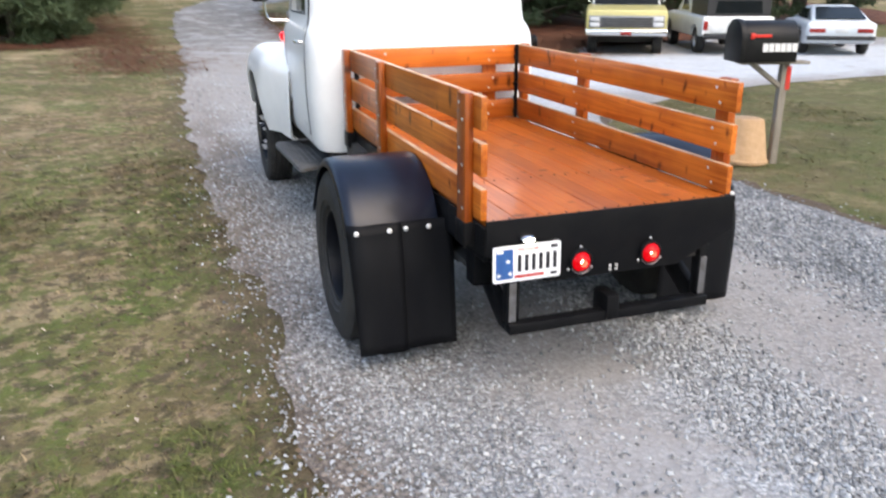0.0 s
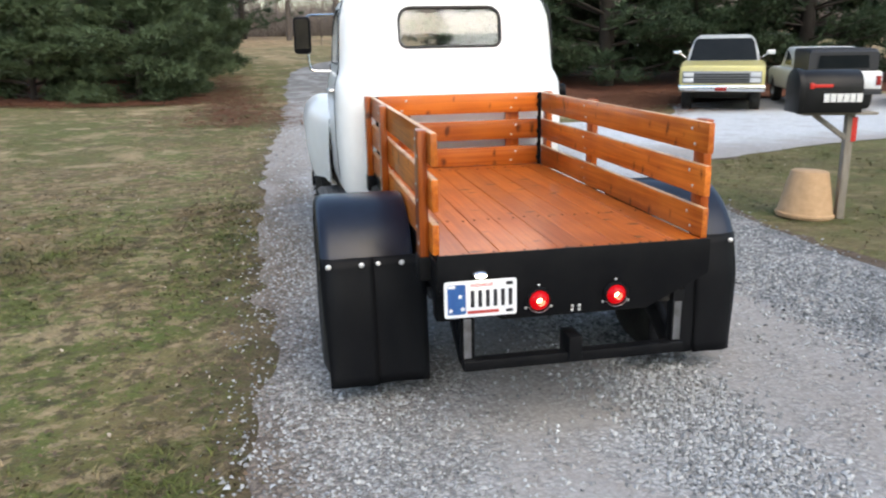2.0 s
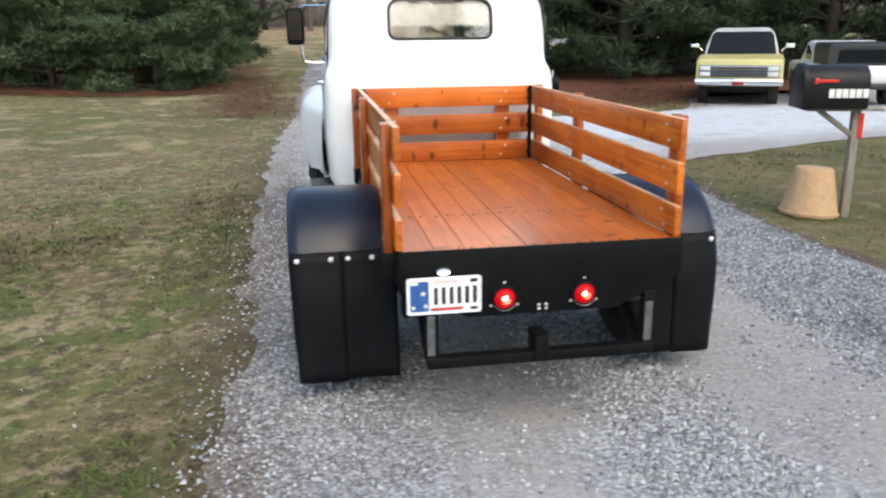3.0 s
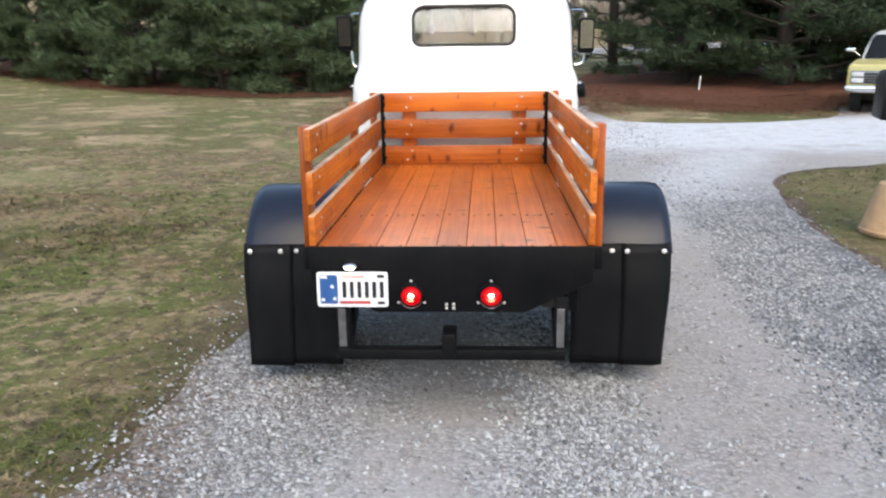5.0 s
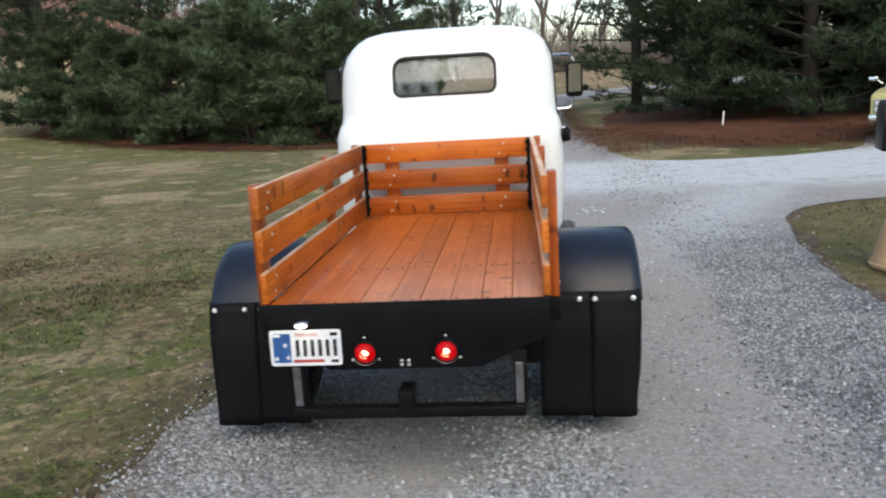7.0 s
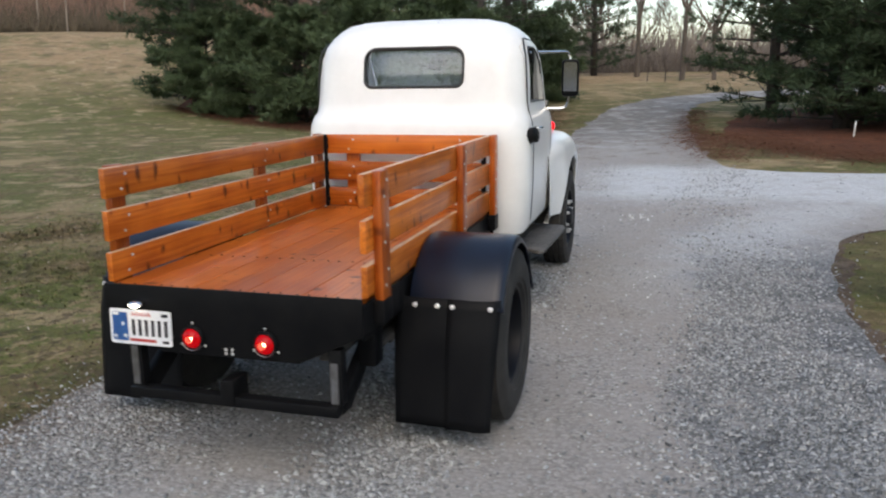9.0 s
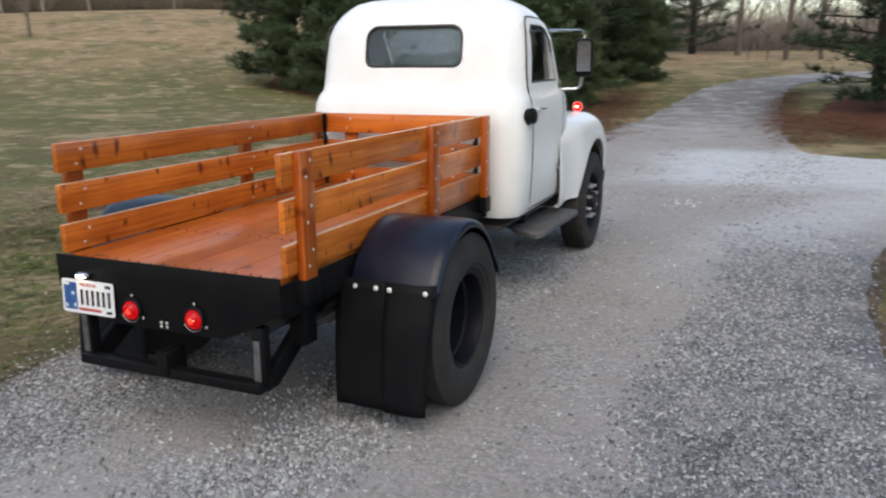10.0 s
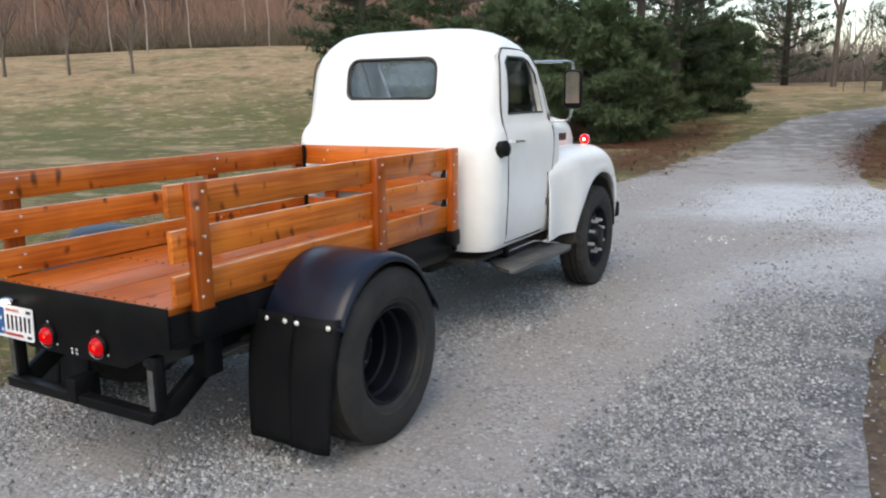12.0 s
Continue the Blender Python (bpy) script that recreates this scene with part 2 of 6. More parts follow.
def wood_material(name, dark, light, along, flat, random=0.25, knots=0.20):
    """Stained pine: grain along one axis, knots, a tint per board."""
    m = bpy.data.materials.new(name)
    m.use_nodes = True
    n, l = m.node_tree.nodes, m.node_tree.links
    b = n["Principled BSDF"]
    co = n.new("ShaderNodeTexCoord")
    info = n.new("ShaderNodeObjectInfo")
    shift = n.new("ShaderNodeVectorMath")
    shift.operation = "MULTIPLY_ADD"
    l.new(info.outputs["Random"], shift.inputs[0])
    shift.inputs[1].default_value = (37, 23, 11)
    l.new(co.outputs["Object"], shift.inputs[2])
    mp = n.new("ShaderNodeMapping")
    mp.inputs["Scale"].default_value = tuple(0.8 if i == along else 26 for i in range(3))
    l.new(shift.outputs[0], mp.inputs[0])
    grain = n.new("ShaderNodeTexNoise")
    grain.inputs["Scale"].default_value, grain.inputs["Detail"].default_value, grain.inputs["Distortion"].default_value = 2.2, 8, 0.6
    l.new(mp.outputs[0], grain.inputs["Vector"])
    blot = n.new("ShaderNodeTexNoise")
    blot.inputs["Scale"].default_value, blot.inputs["Detail"].default_value = 3.0, 3
    l.new(shift.outputs[0], blot.inputs["Vector"])
    add = n.new("ShaderNodeMath")
    add.operation = "MULTIPLY_ADD"
    add.inputs[1].default_value = 0.60
    l.new(blot.outputs[0], add.inputs[0])
    half = n.new("ShaderNodeMath")
    half.operation = "MULTIPLY"
    half.inputs[1].default_value = 0.75
    l.new(grain.outputs[0], half.inputs[0])
    l.new(half.outputs[0], add.inputs[2])
    mr = n.new("ShaderNodeMapRange")
    mr.inputs[1].default_value, mr.inputs[2].default_value = 0.53, 0.82
    l.new(add.outputs[0], mr.inputs[0])
    mix = n.new("ShaderNodeMix")
    mix.data_type = "RGBA"
    mix.inputs[6].default_value, mix.inputs[7].default_value = (*dark, 1), (*light, 1)
    l.new(mr.outputs[0], mix.inputs[0])
    km = n.new("ShaderNodeMapping")
    km.inputs["Scale"].default_value = tuple(8.5 if i == along else 4.2 for i in range(3))
    l.new(shift.outputs[0], km.inputs[0])
    kv = n.new("ShaderNodeTexVoronoi")
    kv.voronoi_dimensions = "2D"
    kv.inputs["Scale"].default_value = 1.0
    ks, kc = n.new("ShaderNodeSeparateXYZ"), n.new("ShaderNodeCombineXYZ")
    l.new(km.outputs[0], ks.inputs[0])
    l.new(ks.outputs[along], kc.inputs[0])
    l.new(ks.outputs[3 - along - flat], kc.inputs[1])
    kn = n.new("ShaderNodeTexNoise")
    kn.inputs["Scale"].default_value, kn.inputs["Detail"].default_value = 7.0, 3
    l.new(shift.outputs[0], kn.inputs["Vector"])
    kw = n.new("ShaderNodeVectorMath")
    kw.operation = "MULTIPLY_ADD"
    kw.inputs[1].default_value = (0.70, 0.30, 0.0)
    l.new(kn.outputs["Color"], kw.inputs[0])
    l.new(kc.outputs[0], kw.inputs[2])
    l.new(kw.outputs[0], kv.inputs["Vector"])
    kcol = n.new("ShaderNodeSeparateColor")
    l.new(kv.outputs["Color"], kcol.inputs[0])
    kd = n.new("ShaderNodeMath")
    kd.operation = "MULTIPLY_ADD"
    kd.inputs[1].default_value = knots
    l.new(kcol.outputs[0], kd.inputs[0])
    l.new(kv.outputs["Distance"], kd.inputs[2])
    kr = n.new("ShaderNodeMapRange")
    kr.inputs[1].default_value, kr.inputs[2].default_value, kr.inputs[3].default_value, kr.inputs[4].default_value = 0.09, 0.22, 0.88, 0.0
    l.new(kd.outputs[0], kr.inputs[0])
    knot = n.new("ShaderNodeMix")
    knot.data_type = "RGBA"
    knot.inputs[7].default_value = (0.068, 0.013, 0.003, 1)
    l.new(kr.outputs[0], knot.inputs[0])
    l.new(mix.outputs[2], knot.inputs[6])
    hsv = n.new("ShaderNodeHueSaturation")
    vr = n.new("ShaderNodeMapRange")
    vr.inputs[3].default_value, vr.inputs[4].default_value = 1 - random, 1 + random
    l.new(info.outputs["Random"], vr.inputs[0])
    l.new(vr.outputs[0], hsv.inputs["Value"])
    l.new(knot.outputs[2], hsv.inputs["Color"])
    l.new(hsv.outputs[0], b.inputs["Base Color"])
    b.inputs["Roughness"].default_value = 0.36
    b.inputs["Coat Weight"].default_value = 0.40
    b.inputs["Coat Roughness"].default_value = 0.16
    b.inputs["Specular IOR Level"].default_value = 0.25
    bp = n.new("ShaderNodeBump")
    bp.inputs["Strength"].default_value, bp.inputs["Distance"].default_value = 0.15, 0.004
    l.new(grain.outputs[0], bp.inputs["Height"])
    l.new(bp.outputs[0], b.inputs["Normal"])
    return m


wood_side = wood_material("stained_pine", (0.34, 0.074, 0.009), (0.60, 0.168, 0.024), 1, 0, 0.22, 0.15)
wood_floor = wood_material("stained_pine_floor", (0.32, 0.068, 0.009), (0.49, 0.130, 0.019), 1, 2, 0.18, 0.36)
wood_x = wood_material("stained_pine_cross", (0.32, 0.067, 0.009), (0.49, 0.128, 0.019), 0, 1)
wood_z = wood_material("stained_pine_post", (0.27, 0.050, 0.006), (0.42, 0.098, 0.012), 2, 0)


def layered(n, l, place, layers, col=None):
    """Colours laid over one another by noises of several sizes: (colour, noise scale, from, to, strength)."""
    for i, (c, size, lo, hi, top) in enumerate(layers):
        if col is None:
            rgb = n.new("ShaderNodeRGB")
            rgb.outputs[0].default_value = (*c, 1)
            col = rgb.outputs[0]
            continue
        t = n.new("ShaderNodeTexNoise")
        t.inputs["Scale"].default_value, t.inputs["Detail"].default_value, t.inputs["Roughness"].default_value = size, 5, 0.64
        off = n.new("ShaderNodeVectorMath")
        off.inputs[1].default_value = (13.1 * i, 7.7 * i, 3.3 * i)
        l.new(place, off.inputs[0])
        l.new(off.outputs[0], t.inputs["Vector"])
        mr = n.new("ShaderNodeMapRange")
        mr.inputs[1].default_value, mr.inputs[2].default_value, mr.inputs[4].default_value = lo, hi, top
        l.new(t.outputs[0], mr.inputs[0])
        mix = n.new("ShaderNodeMix")
        mix.data_type = "RGBA"
        mix.inputs[7].default_value = (*c, 1)
        l.new(col, mix.inputs[6])
        l.new(mr.outputs[0], mix.inputs[0])
        col = mix.outputs[2]
    return col


# winter turf: brown thatch, green growth, dead straw, bare soil, each in clumps of several sizes; the darkest, at 8.0,
# also paints in shade between blades
TURF = [((0.140, 0.104, 0.052), 1, 0, 1, 1), ((0.076, 0.094, 0.025), 0.42, 0.48, 0.58, 0.78), ((0.230, 0.170, 0.090), 0.95, 0.54, 0.61, 0.45), ((0.080, 0.060, 0.036), 1.4, 0.54, 0.61, 0.60), ((0.310, 0.240, 0.138), 0.75, 0.575, 0.62, 0.60), ((0.078, 0.106, 0.025), 0.60, 0.54, 0.60, 0.72),
        ((0.086, 0.108, 0.028), 4.2, 0.51, 0.58, 0.70), ((0.270, 0.198, 0.118), 5.5, 0.53, 0.60, 0.70), ((0.054, 0.043, 0.025), 8.0, 0.53, 0.60, 0.75), ((0.33, 0.25, 0.155), 13.0, 0.55, 0.64, 0.55), ((0.100, 0.068, 0.044), 19.0, 0.53, 0.62, 0.45)]

STREAKS = [((0.072, 0.088, 0.026), 0.24, 0.51, 0.58, 0.55), ((0.31, 0.235, 0.14), 0.34, 0.55, 0.60, 0.65), ((0.10, 0.072, 0.046), 0.75, 0.54, 0.61, 0.55), ((0.36, 0.28, 0.175), 1.1, 0.575, 0.62, 0.70), ((0.075, 0.092, 0.028), 1.7, 0.55, 0.61, 0.5)]

GREEN = [((0.098, 0.088, 0.038), 1, 0, 1, 1), ((0.066, 0.078, 0.024), 0.6, 0.46, 0.58, 0.85), ((0.17, 0.130, 0.070), 0.9, 0.55, 0.63, 0.6), ((0.060, 0.048, 0.028), 1.9, 0.54, 0.63, 0.6), ((0.21, 0.165, 0.095), 4.0, 0.57, 0.65, 0.6), ((0.070, 0.088, 0.026), 2.6, 0.52, 0.62, 0.6)]


def ground_material(name, colours, scales, bump=0.5, bump_scale=40, rough=0.95, far=None, layers=None, verge=None):
    """Earth, grass or stone: a list of colours laid over one another by noises of several sizes; far: (colour, from, to, strength) by distance from the drive."""
    m = bpy.data.materials.new(name)
    m.use_nodes = True
    n, l = m.node_tree.nodes, m.node_tree.links
    b = n["Principled BSDF"]
    b.inputs["Roughness"].default_value = rough
    b.inputs["Specular IOR Level"].default_value = 0.2
    geo = n.new("ShaderNodeNewGeometry")
    col = layered(n, l, geo.outputs["Position"], layers or [(c, v, 0.45, 0.60, 1.0) for c, v in zip(colours, scales)])
    for c, lo, hi, top in far or ():
        ln = n.new("ShaderNodeVectorMath")
        ln.operation = "LENGTH"
        l.new(geo.outputs["Position"], ln.inputs[0])
        t = n.new("ShaderNodeTexNoise")
        t.inputs["Scale"].default_value, t.inputs["Detail"].default_value = 0.12, 5
        l.new(geo.outputs["Position"], t.inputs["Vector"])
        ad = n.new("ShaderNodeMath")
        ad.operation = "MULTIPLY_ADD"
        ad.inputs[1].default_value = (hi - lo) * 1.2
        l.new(t.outputs[0], ad.inputs[0])
        l.new(ln.outputs["Value"], ad.inputs[2])
        mr = n.new("ShaderNodeMapRange")
        mr.inputs[1].default_value, mr.inputs[2].default_value, mr.inputs[4].default_value = lo + (hi - lo) * 0.6, hi + (hi - lo) * 0.6, top
        l.new(ad.outputs[0], mr.inputs[0])
        mix = n.new("ShaderNodeMix")
        mix.data_type = "RGBA"
        mix.inputs[7].default_value = (*c, 1)
        l.new(col, mix.inputs[6])
        l.new(mr.outputs[0], mix.inputs[0])
        col = mix.outputs[2]
    if far:
        sp = n.new("ShaderNodeSeparateXYZ")
        l.new(geo.outputs["Position"], sp.inputs[0])
        for layers, v, lo, hi in ((STREAKS, ln.outputs["Value"], 6, 12), (GREEN, sp.outputs[0], 2.6, 3.3)):
            other = layered(n, l, geo.outputs["Position"], layers, col if layers is STREAKS else None)
            mr = n.new("ShaderNodeMapRange")
            mr.inputs[1].default_value, mr.inputs[2].default_value, mr.inputs[4].default_value = lo, hi, 1.0 if layers is STREAKS else 0.8
            l.new(v, mr.inputs[0])
            mask = mr.outputs[0]
            if layers is GREEN:
                near = n.new("ShaderNodeMapRange")
                near.inputs[1].default_value, near.inputs[2].default_value = 13.5, 10
                l.new(ln.outputs["Value"], near.inputs[0])
                both = n.new("ShaderNodeMath")
                both.operation = "MULTIPLY"
                l.new(mask, both.inputs[0])
                l.new(near.outputs[0], both.inputs[1])
                mask = both.outputs[0]
            mix = n.new("ShaderNodeMix")
            mix.data_type = "RGBA"
            l.new(col, mix.inputs[6])
            l.new(other, mix.inputs[7])
            l.new(mask, mix.inputs[0])
            col = mix.outputs[2]
    if verge:
        sx = n.new("ShaderNodeSeparateXYZ")
        l.new(geo.outputs["Position"], sx.inputs[0])
        t = n.new("ShaderNodeTexNoise")
        t.inputs["Scale"].default_value, t.inputs["Detail"].default_value, t.inputs["Roughness"].default_value = 1.8, 7, 0.75
        l.new(geo.outputs["Position"], t.inputs["Vector"])
        ad = n.new("ShaderNodeMath")
        ad.operation = "MULTIPLY_ADD"
        ad.inputs[1].default_value = 1.3
        l.new(t.outputs[0], ad.inputs[0])
        l.new(sx.outputs[0], ad.inputs[2])
        masks = []
        for v, lo, hi in ((ad.outputs[0], verge[0] + 0.65, verge[1] + 0.65), (sx.outputs[1], 15, 11), (sx.outputs[0], 2.0, 1.0)):
            mr = n.new("ShaderNodeMapRange")
            mr.inputs[1].default_value, mr.inputs[2].default_value, mr.inputs[4].default_value = lo, hi, 0.88
            l.new(v, mr.inputs[0])
            masks.append(mr.outputs[0])
        for v in masks[1:]:
            pm = n.new("ShaderNodeMath")
            pm.operation = "MULTIPLY"
            l.new(masks[0], pm.inputs[0])
            l.new(v, pm.inputs[1])
            masks[0] = pm.outputs[0]
        mix = n.new("ShaderNodeMix")
        mix.data_type = "RGBA"
        mix.inputs[7].default_value = (0.086, 0.063, 0.043, 1)
        l.new(col, mix.inputs[6])
        l.new(masks[0], mix.inputs[0])
        col = mix.outputs[2]
    l.new(col, b.inputs["Base Color"])
    t = n.new("ShaderNodeTexNoise")
    t.inputs["Scale"].default_value, t.inputs["Detail"].default_value = bump_scale, 5
    l.new(geo.outputs["Position"], t.inputs["Vector"])
    bp = n.new("ShaderNodeBump")
    bp.inputs["Strength"].default_value, bp.inputs["Distance"].default_value = bump, 0.02
    l.new(t.outputs[0], bp.inputs["Height"])
    l.new(bp.outputs[0], b.inputs["Normal"])
    return m


def leaf_material(name, a, b_col, rough=0.7, single=0.5, size=0.7, lo=0.0, hi=1.0):
    m = bpy.data.materials.new(name)
    m.use_nodes = True
    n, l = m.node_tree.nodes, m.node_tree.links
    b = n["Principled BSDF"]
    b.inputs["Roughness"].default_value = rough
    b.inputs["Specular IOR Level"].default_value = 0.25
    geo = n.new("ShaderNodeNewGeometry")
    big = n.new("ShaderNodeTexNoise")
    big.inputs["Scale"].default_value, big.inputs["Detail"].default_value = size, 4
    spread = n.new("ShaderNodeMapRange")
    spread.inputs[1].default_value, spread.inputs[2].default_value = lo, hi
    l.new(big.outputs[0], spread.inputs[0])
    l.new(geo.outputs["Position"], big.inputs["Vector"])
    av = n.new("ShaderNodeMath")
    av.operation = "MULTIPLY_ADD"
    av.inputs[1].default_value = single
    l.new(geo.outputs["Random Per Island"], av.inputs[0])
    hf = n.new("ShaderNodeMath")
    hf.operation = "MULTIPLY"
    hf.inputs[1].default_value = 1 - single
    l.new(spread.outputs[0], hf.inputs[0])
    l.new(hf.outputs[0], av.inputs[2])
    mix = n.new("ShaderNodeMix")
    mix.data_type = "RGBA"
    mix.inputs[6].default_value, mix.inputs[7].default_value = (*a, 1), (*b_col, 1)
    l.new(av.outputs[0], mix.inputs[0])
    l.new(mix.outputs[2], b.inputs["Base Color"])
    return m


lawn_mat = ground_material("lawn", (), (), 0.9, 38, layers=TURF, far=[((0.115, 0.115, 0.044), 17, 27, 0.6), ((0.29, 0.195, 0.115), 34, 58, 0.9), ((0.15, 0.085, 0.055), 92, 112, 0.9)], verge=(-1.86, -1.42))


def turf_material(name, layers):
    """Grass blades that take the colour of the turf they stand in, each a little lighter or darker."""
    m = bpy.data.materials.new(name)
    m.use_nodes = True
    n, l = m.node_tree.nodes, m.node_tree.links
    b = n["Principled BSDF"]
    b.inputs["Roughness"].default_value, b.inputs["Specular IOR Level"].default_value = 0.8, 0.2
    geo = n.new("ShaderNodeNewGeometry")
    col = layered(n, l, geo.outputs["Position"], layers)
    vary = n.new("ShaderNodeMapRange")
    vary.inputs[3].default_value, vary.inputs[4].default_value = 0.62, 1.45
    l.new(geo.outputs["Random Per Island"], vary.inputs[0])
    hsv = n.new("ShaderNodeHueSaturation")
    l.new(vary.outputs[0], hsv.inputs["Value"])
    l.new(col, hsv.inputs["Color"])
    l.new(hsv.outputs[0], b.inputs["Base Color"])
    return m


def gravel_material(name):
    """Crushed stone: packed tracks, darker loose ridges, a soil-stained verge, fresh pale stone over the branch, older darker stone on the far track."""
    m = bpy.data.materials.new(name)
    m.use_nodes = True
    n, l = m.node_tree.nodes, m.node_tree.links
    b = n["Principled BSDF"]
    b.inputs["Roughness"].default_value, b.inputs["Specular IOR Level"].default_value = 0.95, 0.2
    geo = n.new("ShaderNodeNewGeometry")
    sep = n.new("ShaderNodeSeparateXYZ")
    l.new(geo.outputs["Position"], sep.inputs[0])
    x, y = sep.outputs[0], sep.outputs[1]

    def put(sock, v):
        if isinstance(v, (int, float)):
            sock.default_value = v
        else:
            l.new(v, sock)

    def calc(op, a, c=0.0, d=0.0):
        q = n.new("ShaderNodeMath")
        q.operation = op
        for s, v in zip(q.inputs, (a, c, d)):
            put(s, v)
        return q.outputs[0]

    def step(v, lo, hi, top=1.0):
        q = n.new("ShaderNodeMapRange")
        q.interpolation_type = "SMOOTHSTEP"
        q.inputs[1].default_value, q.inputs[2].default_value, q.inputs[4].default_value = lo, hi, top
        if lo > hi:
            q.inputs[1].default_value, q.inputs[2].default_value, q.inputs[3].default_value, q.inputs[4].default_value = hi, lo, top, 0.0
        put(q.inputs[0], v)
        return q.outputs[0]

    def cloud(scale, detail=5):
        q = n.new("ShaderNodeTexNoise")
        q.inputs["Scale"].default_value, q.inputs["Detail"].default_value, q.inputs["Roughness"].default_value = scale, detail, 0.65
        l.new(geo.outputs["Position"], q.inputs["Vector"])
        return q.outputs[0]

    def lay(col, c, mask):
        q = n.new("ShaderNodeMix")
        q.data_type = "RGBA"
        if isinstance(col, tuple):
            q.inputs[6].default_value = (*col, 1)
        else:
            l.new(col, q.inputs[6])
        q.inputs[7].default_value = (*c, 1)
        l.new(mask, q.inputs[0])
        return q.outputs[2]

    def tent(v, mid, flat, foot):
        return step(calc("ABSOLUTE", calc("SUBTRACT", v, mid)), foot, flat)

    n1, n2, n3 = cloud(0.55), cloud(2.6), cloud(21)
    wob = calc("MULTIPLY_ADD", calc("SUBTRACT", n1, 0.5), 1.3, calc("MULTIPLY", calc("SUBTRACT", n2, 0.5), 0.7))
    xw = calc("ADD", x, wob)
    yw = calc("ADD", calc("MULTIPLY_ADD", wob, 1.4, y), calc("MULTIPLY", x, -0.045))
    near = step(y, 8, 3)
    outer = calc("MULTIPLY", calc("MULTIPLY", step(xw, 1.70, 2.15), near), step(n2, 0.28, 0.58))
    ridge = calc("MAXIMUM", calc("MULTIPLY", calc("MULTIPLY", tent(xw, 0.50, 0.05, 0.45), near), step(n2, 0.30, 0.60)), outer)
    dy = calc("SUBTRACT", y, 2.0)
    curve = tent(calc("SUBTRACT", xw, calc("MULTIPLY_ADD", calc("MULTIPLY", dy, dy), 0.05, 1.75)), 0.0, 0.2, 1.0)
    curve = calc("MULTIPLY", curve, calc("MULTIPLY", step(y, 2.5, 6.0), step(y, 10.5, 8.5, 0.6)))
    band_across = tent(yw, 10.7, 1.4, 3.1)
    far = step(calc("SUBTRACT", calc("MULTIPLY_ADD", wob, 1.5, y), calc("MULTIPLY", calc("MAXIMUM", calc("SUBTRACT", x, 4.0), 0.0), 0.9)), 15, 25, 0.9)
    far = calc("MULTIPLY", far, step(y, 48, 36))
    col = lay((0.280, 0.276, 0.270), (0.340, 0.350, 0.358), step(n1, 0.46, 0.62))
    col = lay(col, (0.246, 0.226, 0.206), step(cloud(1.1), 0.48, 0.66, 0.8))
    col = lay(col, (0.215, 0.190, 0.170), step(n3, 0.52, 0.72, 0.7))
    col = lay(col, (0.145, 0.110, 0.083), step(xw, -0.80, -1.50, 0.95))
    left = calc("MULTIPLY", tent(xw, -0.95, 0.30, 0.75), step(y, 11, 5))
    loose = calc("MAXIMUM", calc("MULTIPLY", step(n2, 0.42, 0.62), 0.45), calc("MAXIMUM", ridge, left))
    col = lay(col, (0.262, 0.244, 0.230), calc("MULTIPLY", calc("SUBTRACT", 1.0, loose), 0.55))
    col = lay(col, (0.278, 0.262, 0.247), calc("MULTIPLY", calc("SUBTRACT", 1.0, loose), step(y, 1.0, 4.5, 0.7)))
    col = lay(col, (0.350, 0.360, 0.366), calc("MULTIPLY", ridge, 0.8))
    col = lay(col, (0.118, 0.124, 0.132), calc("MULTIPLY", outer, 0.9))
    col = lay(col, (0.150, 0.152, 0.152), calc("MULTIPLY", far, step(n2, 0.25, 0.55)))
    rut = calc("MULTIPLY", step(cloud(0.9), 0.50, 0.60, 0.75), step(y, 13, 18))
    col = lay(col, (0.33, 0.335, 0.335), rut)
    col = lay(col, (0.130, 0.108, 0.088), calc("MULTIPLY", step(cloud(1.7), 0.54, 0.64, 0.6), step(y, 12, 16)))
    col = lay(col, (0.445, 0.465, 0.480), calc("MULTIPLY", calc("MAXIMUM", calc("MULTIPLY", band_across, step(xw, -0.4, 1.4)), curve), step(n2, 0.15, 0.55)))
    # stones of two sizes, each with a tone of its own, shade painted into the gaps between them
    warp = n.new("ShaderNodeTexNoise")
    warp.inputs["Scale"].default_value, warp.inputs["Detail"].default_value = 30, 2
    l.new(geo.outputs["Position"], warp.inputs["Vector"])
    push = n.new("ShaderNodeVectorMath")
    push.operation = "MULTIPLY_ADD"
    push.inputs[1].default_value = (0.022, 0.022, 0.022)
    l.new(warp.outputs["Color"], push.inputs[0])
    l.new(geo.outputs["Position"], push.inputs[2])
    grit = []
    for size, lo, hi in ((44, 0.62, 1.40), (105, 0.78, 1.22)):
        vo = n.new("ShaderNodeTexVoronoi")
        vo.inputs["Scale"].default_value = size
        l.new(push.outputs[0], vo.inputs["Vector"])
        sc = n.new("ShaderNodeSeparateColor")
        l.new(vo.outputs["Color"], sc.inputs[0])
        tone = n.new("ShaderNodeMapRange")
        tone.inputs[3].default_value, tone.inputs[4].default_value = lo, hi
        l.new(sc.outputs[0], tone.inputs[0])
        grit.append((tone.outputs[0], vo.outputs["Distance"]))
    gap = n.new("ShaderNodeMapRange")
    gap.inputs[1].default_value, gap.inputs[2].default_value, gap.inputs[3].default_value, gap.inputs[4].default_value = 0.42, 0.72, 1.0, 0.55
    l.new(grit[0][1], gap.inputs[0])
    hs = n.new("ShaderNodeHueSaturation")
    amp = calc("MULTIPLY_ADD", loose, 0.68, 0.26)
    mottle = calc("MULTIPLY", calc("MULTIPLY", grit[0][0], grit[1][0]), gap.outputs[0])
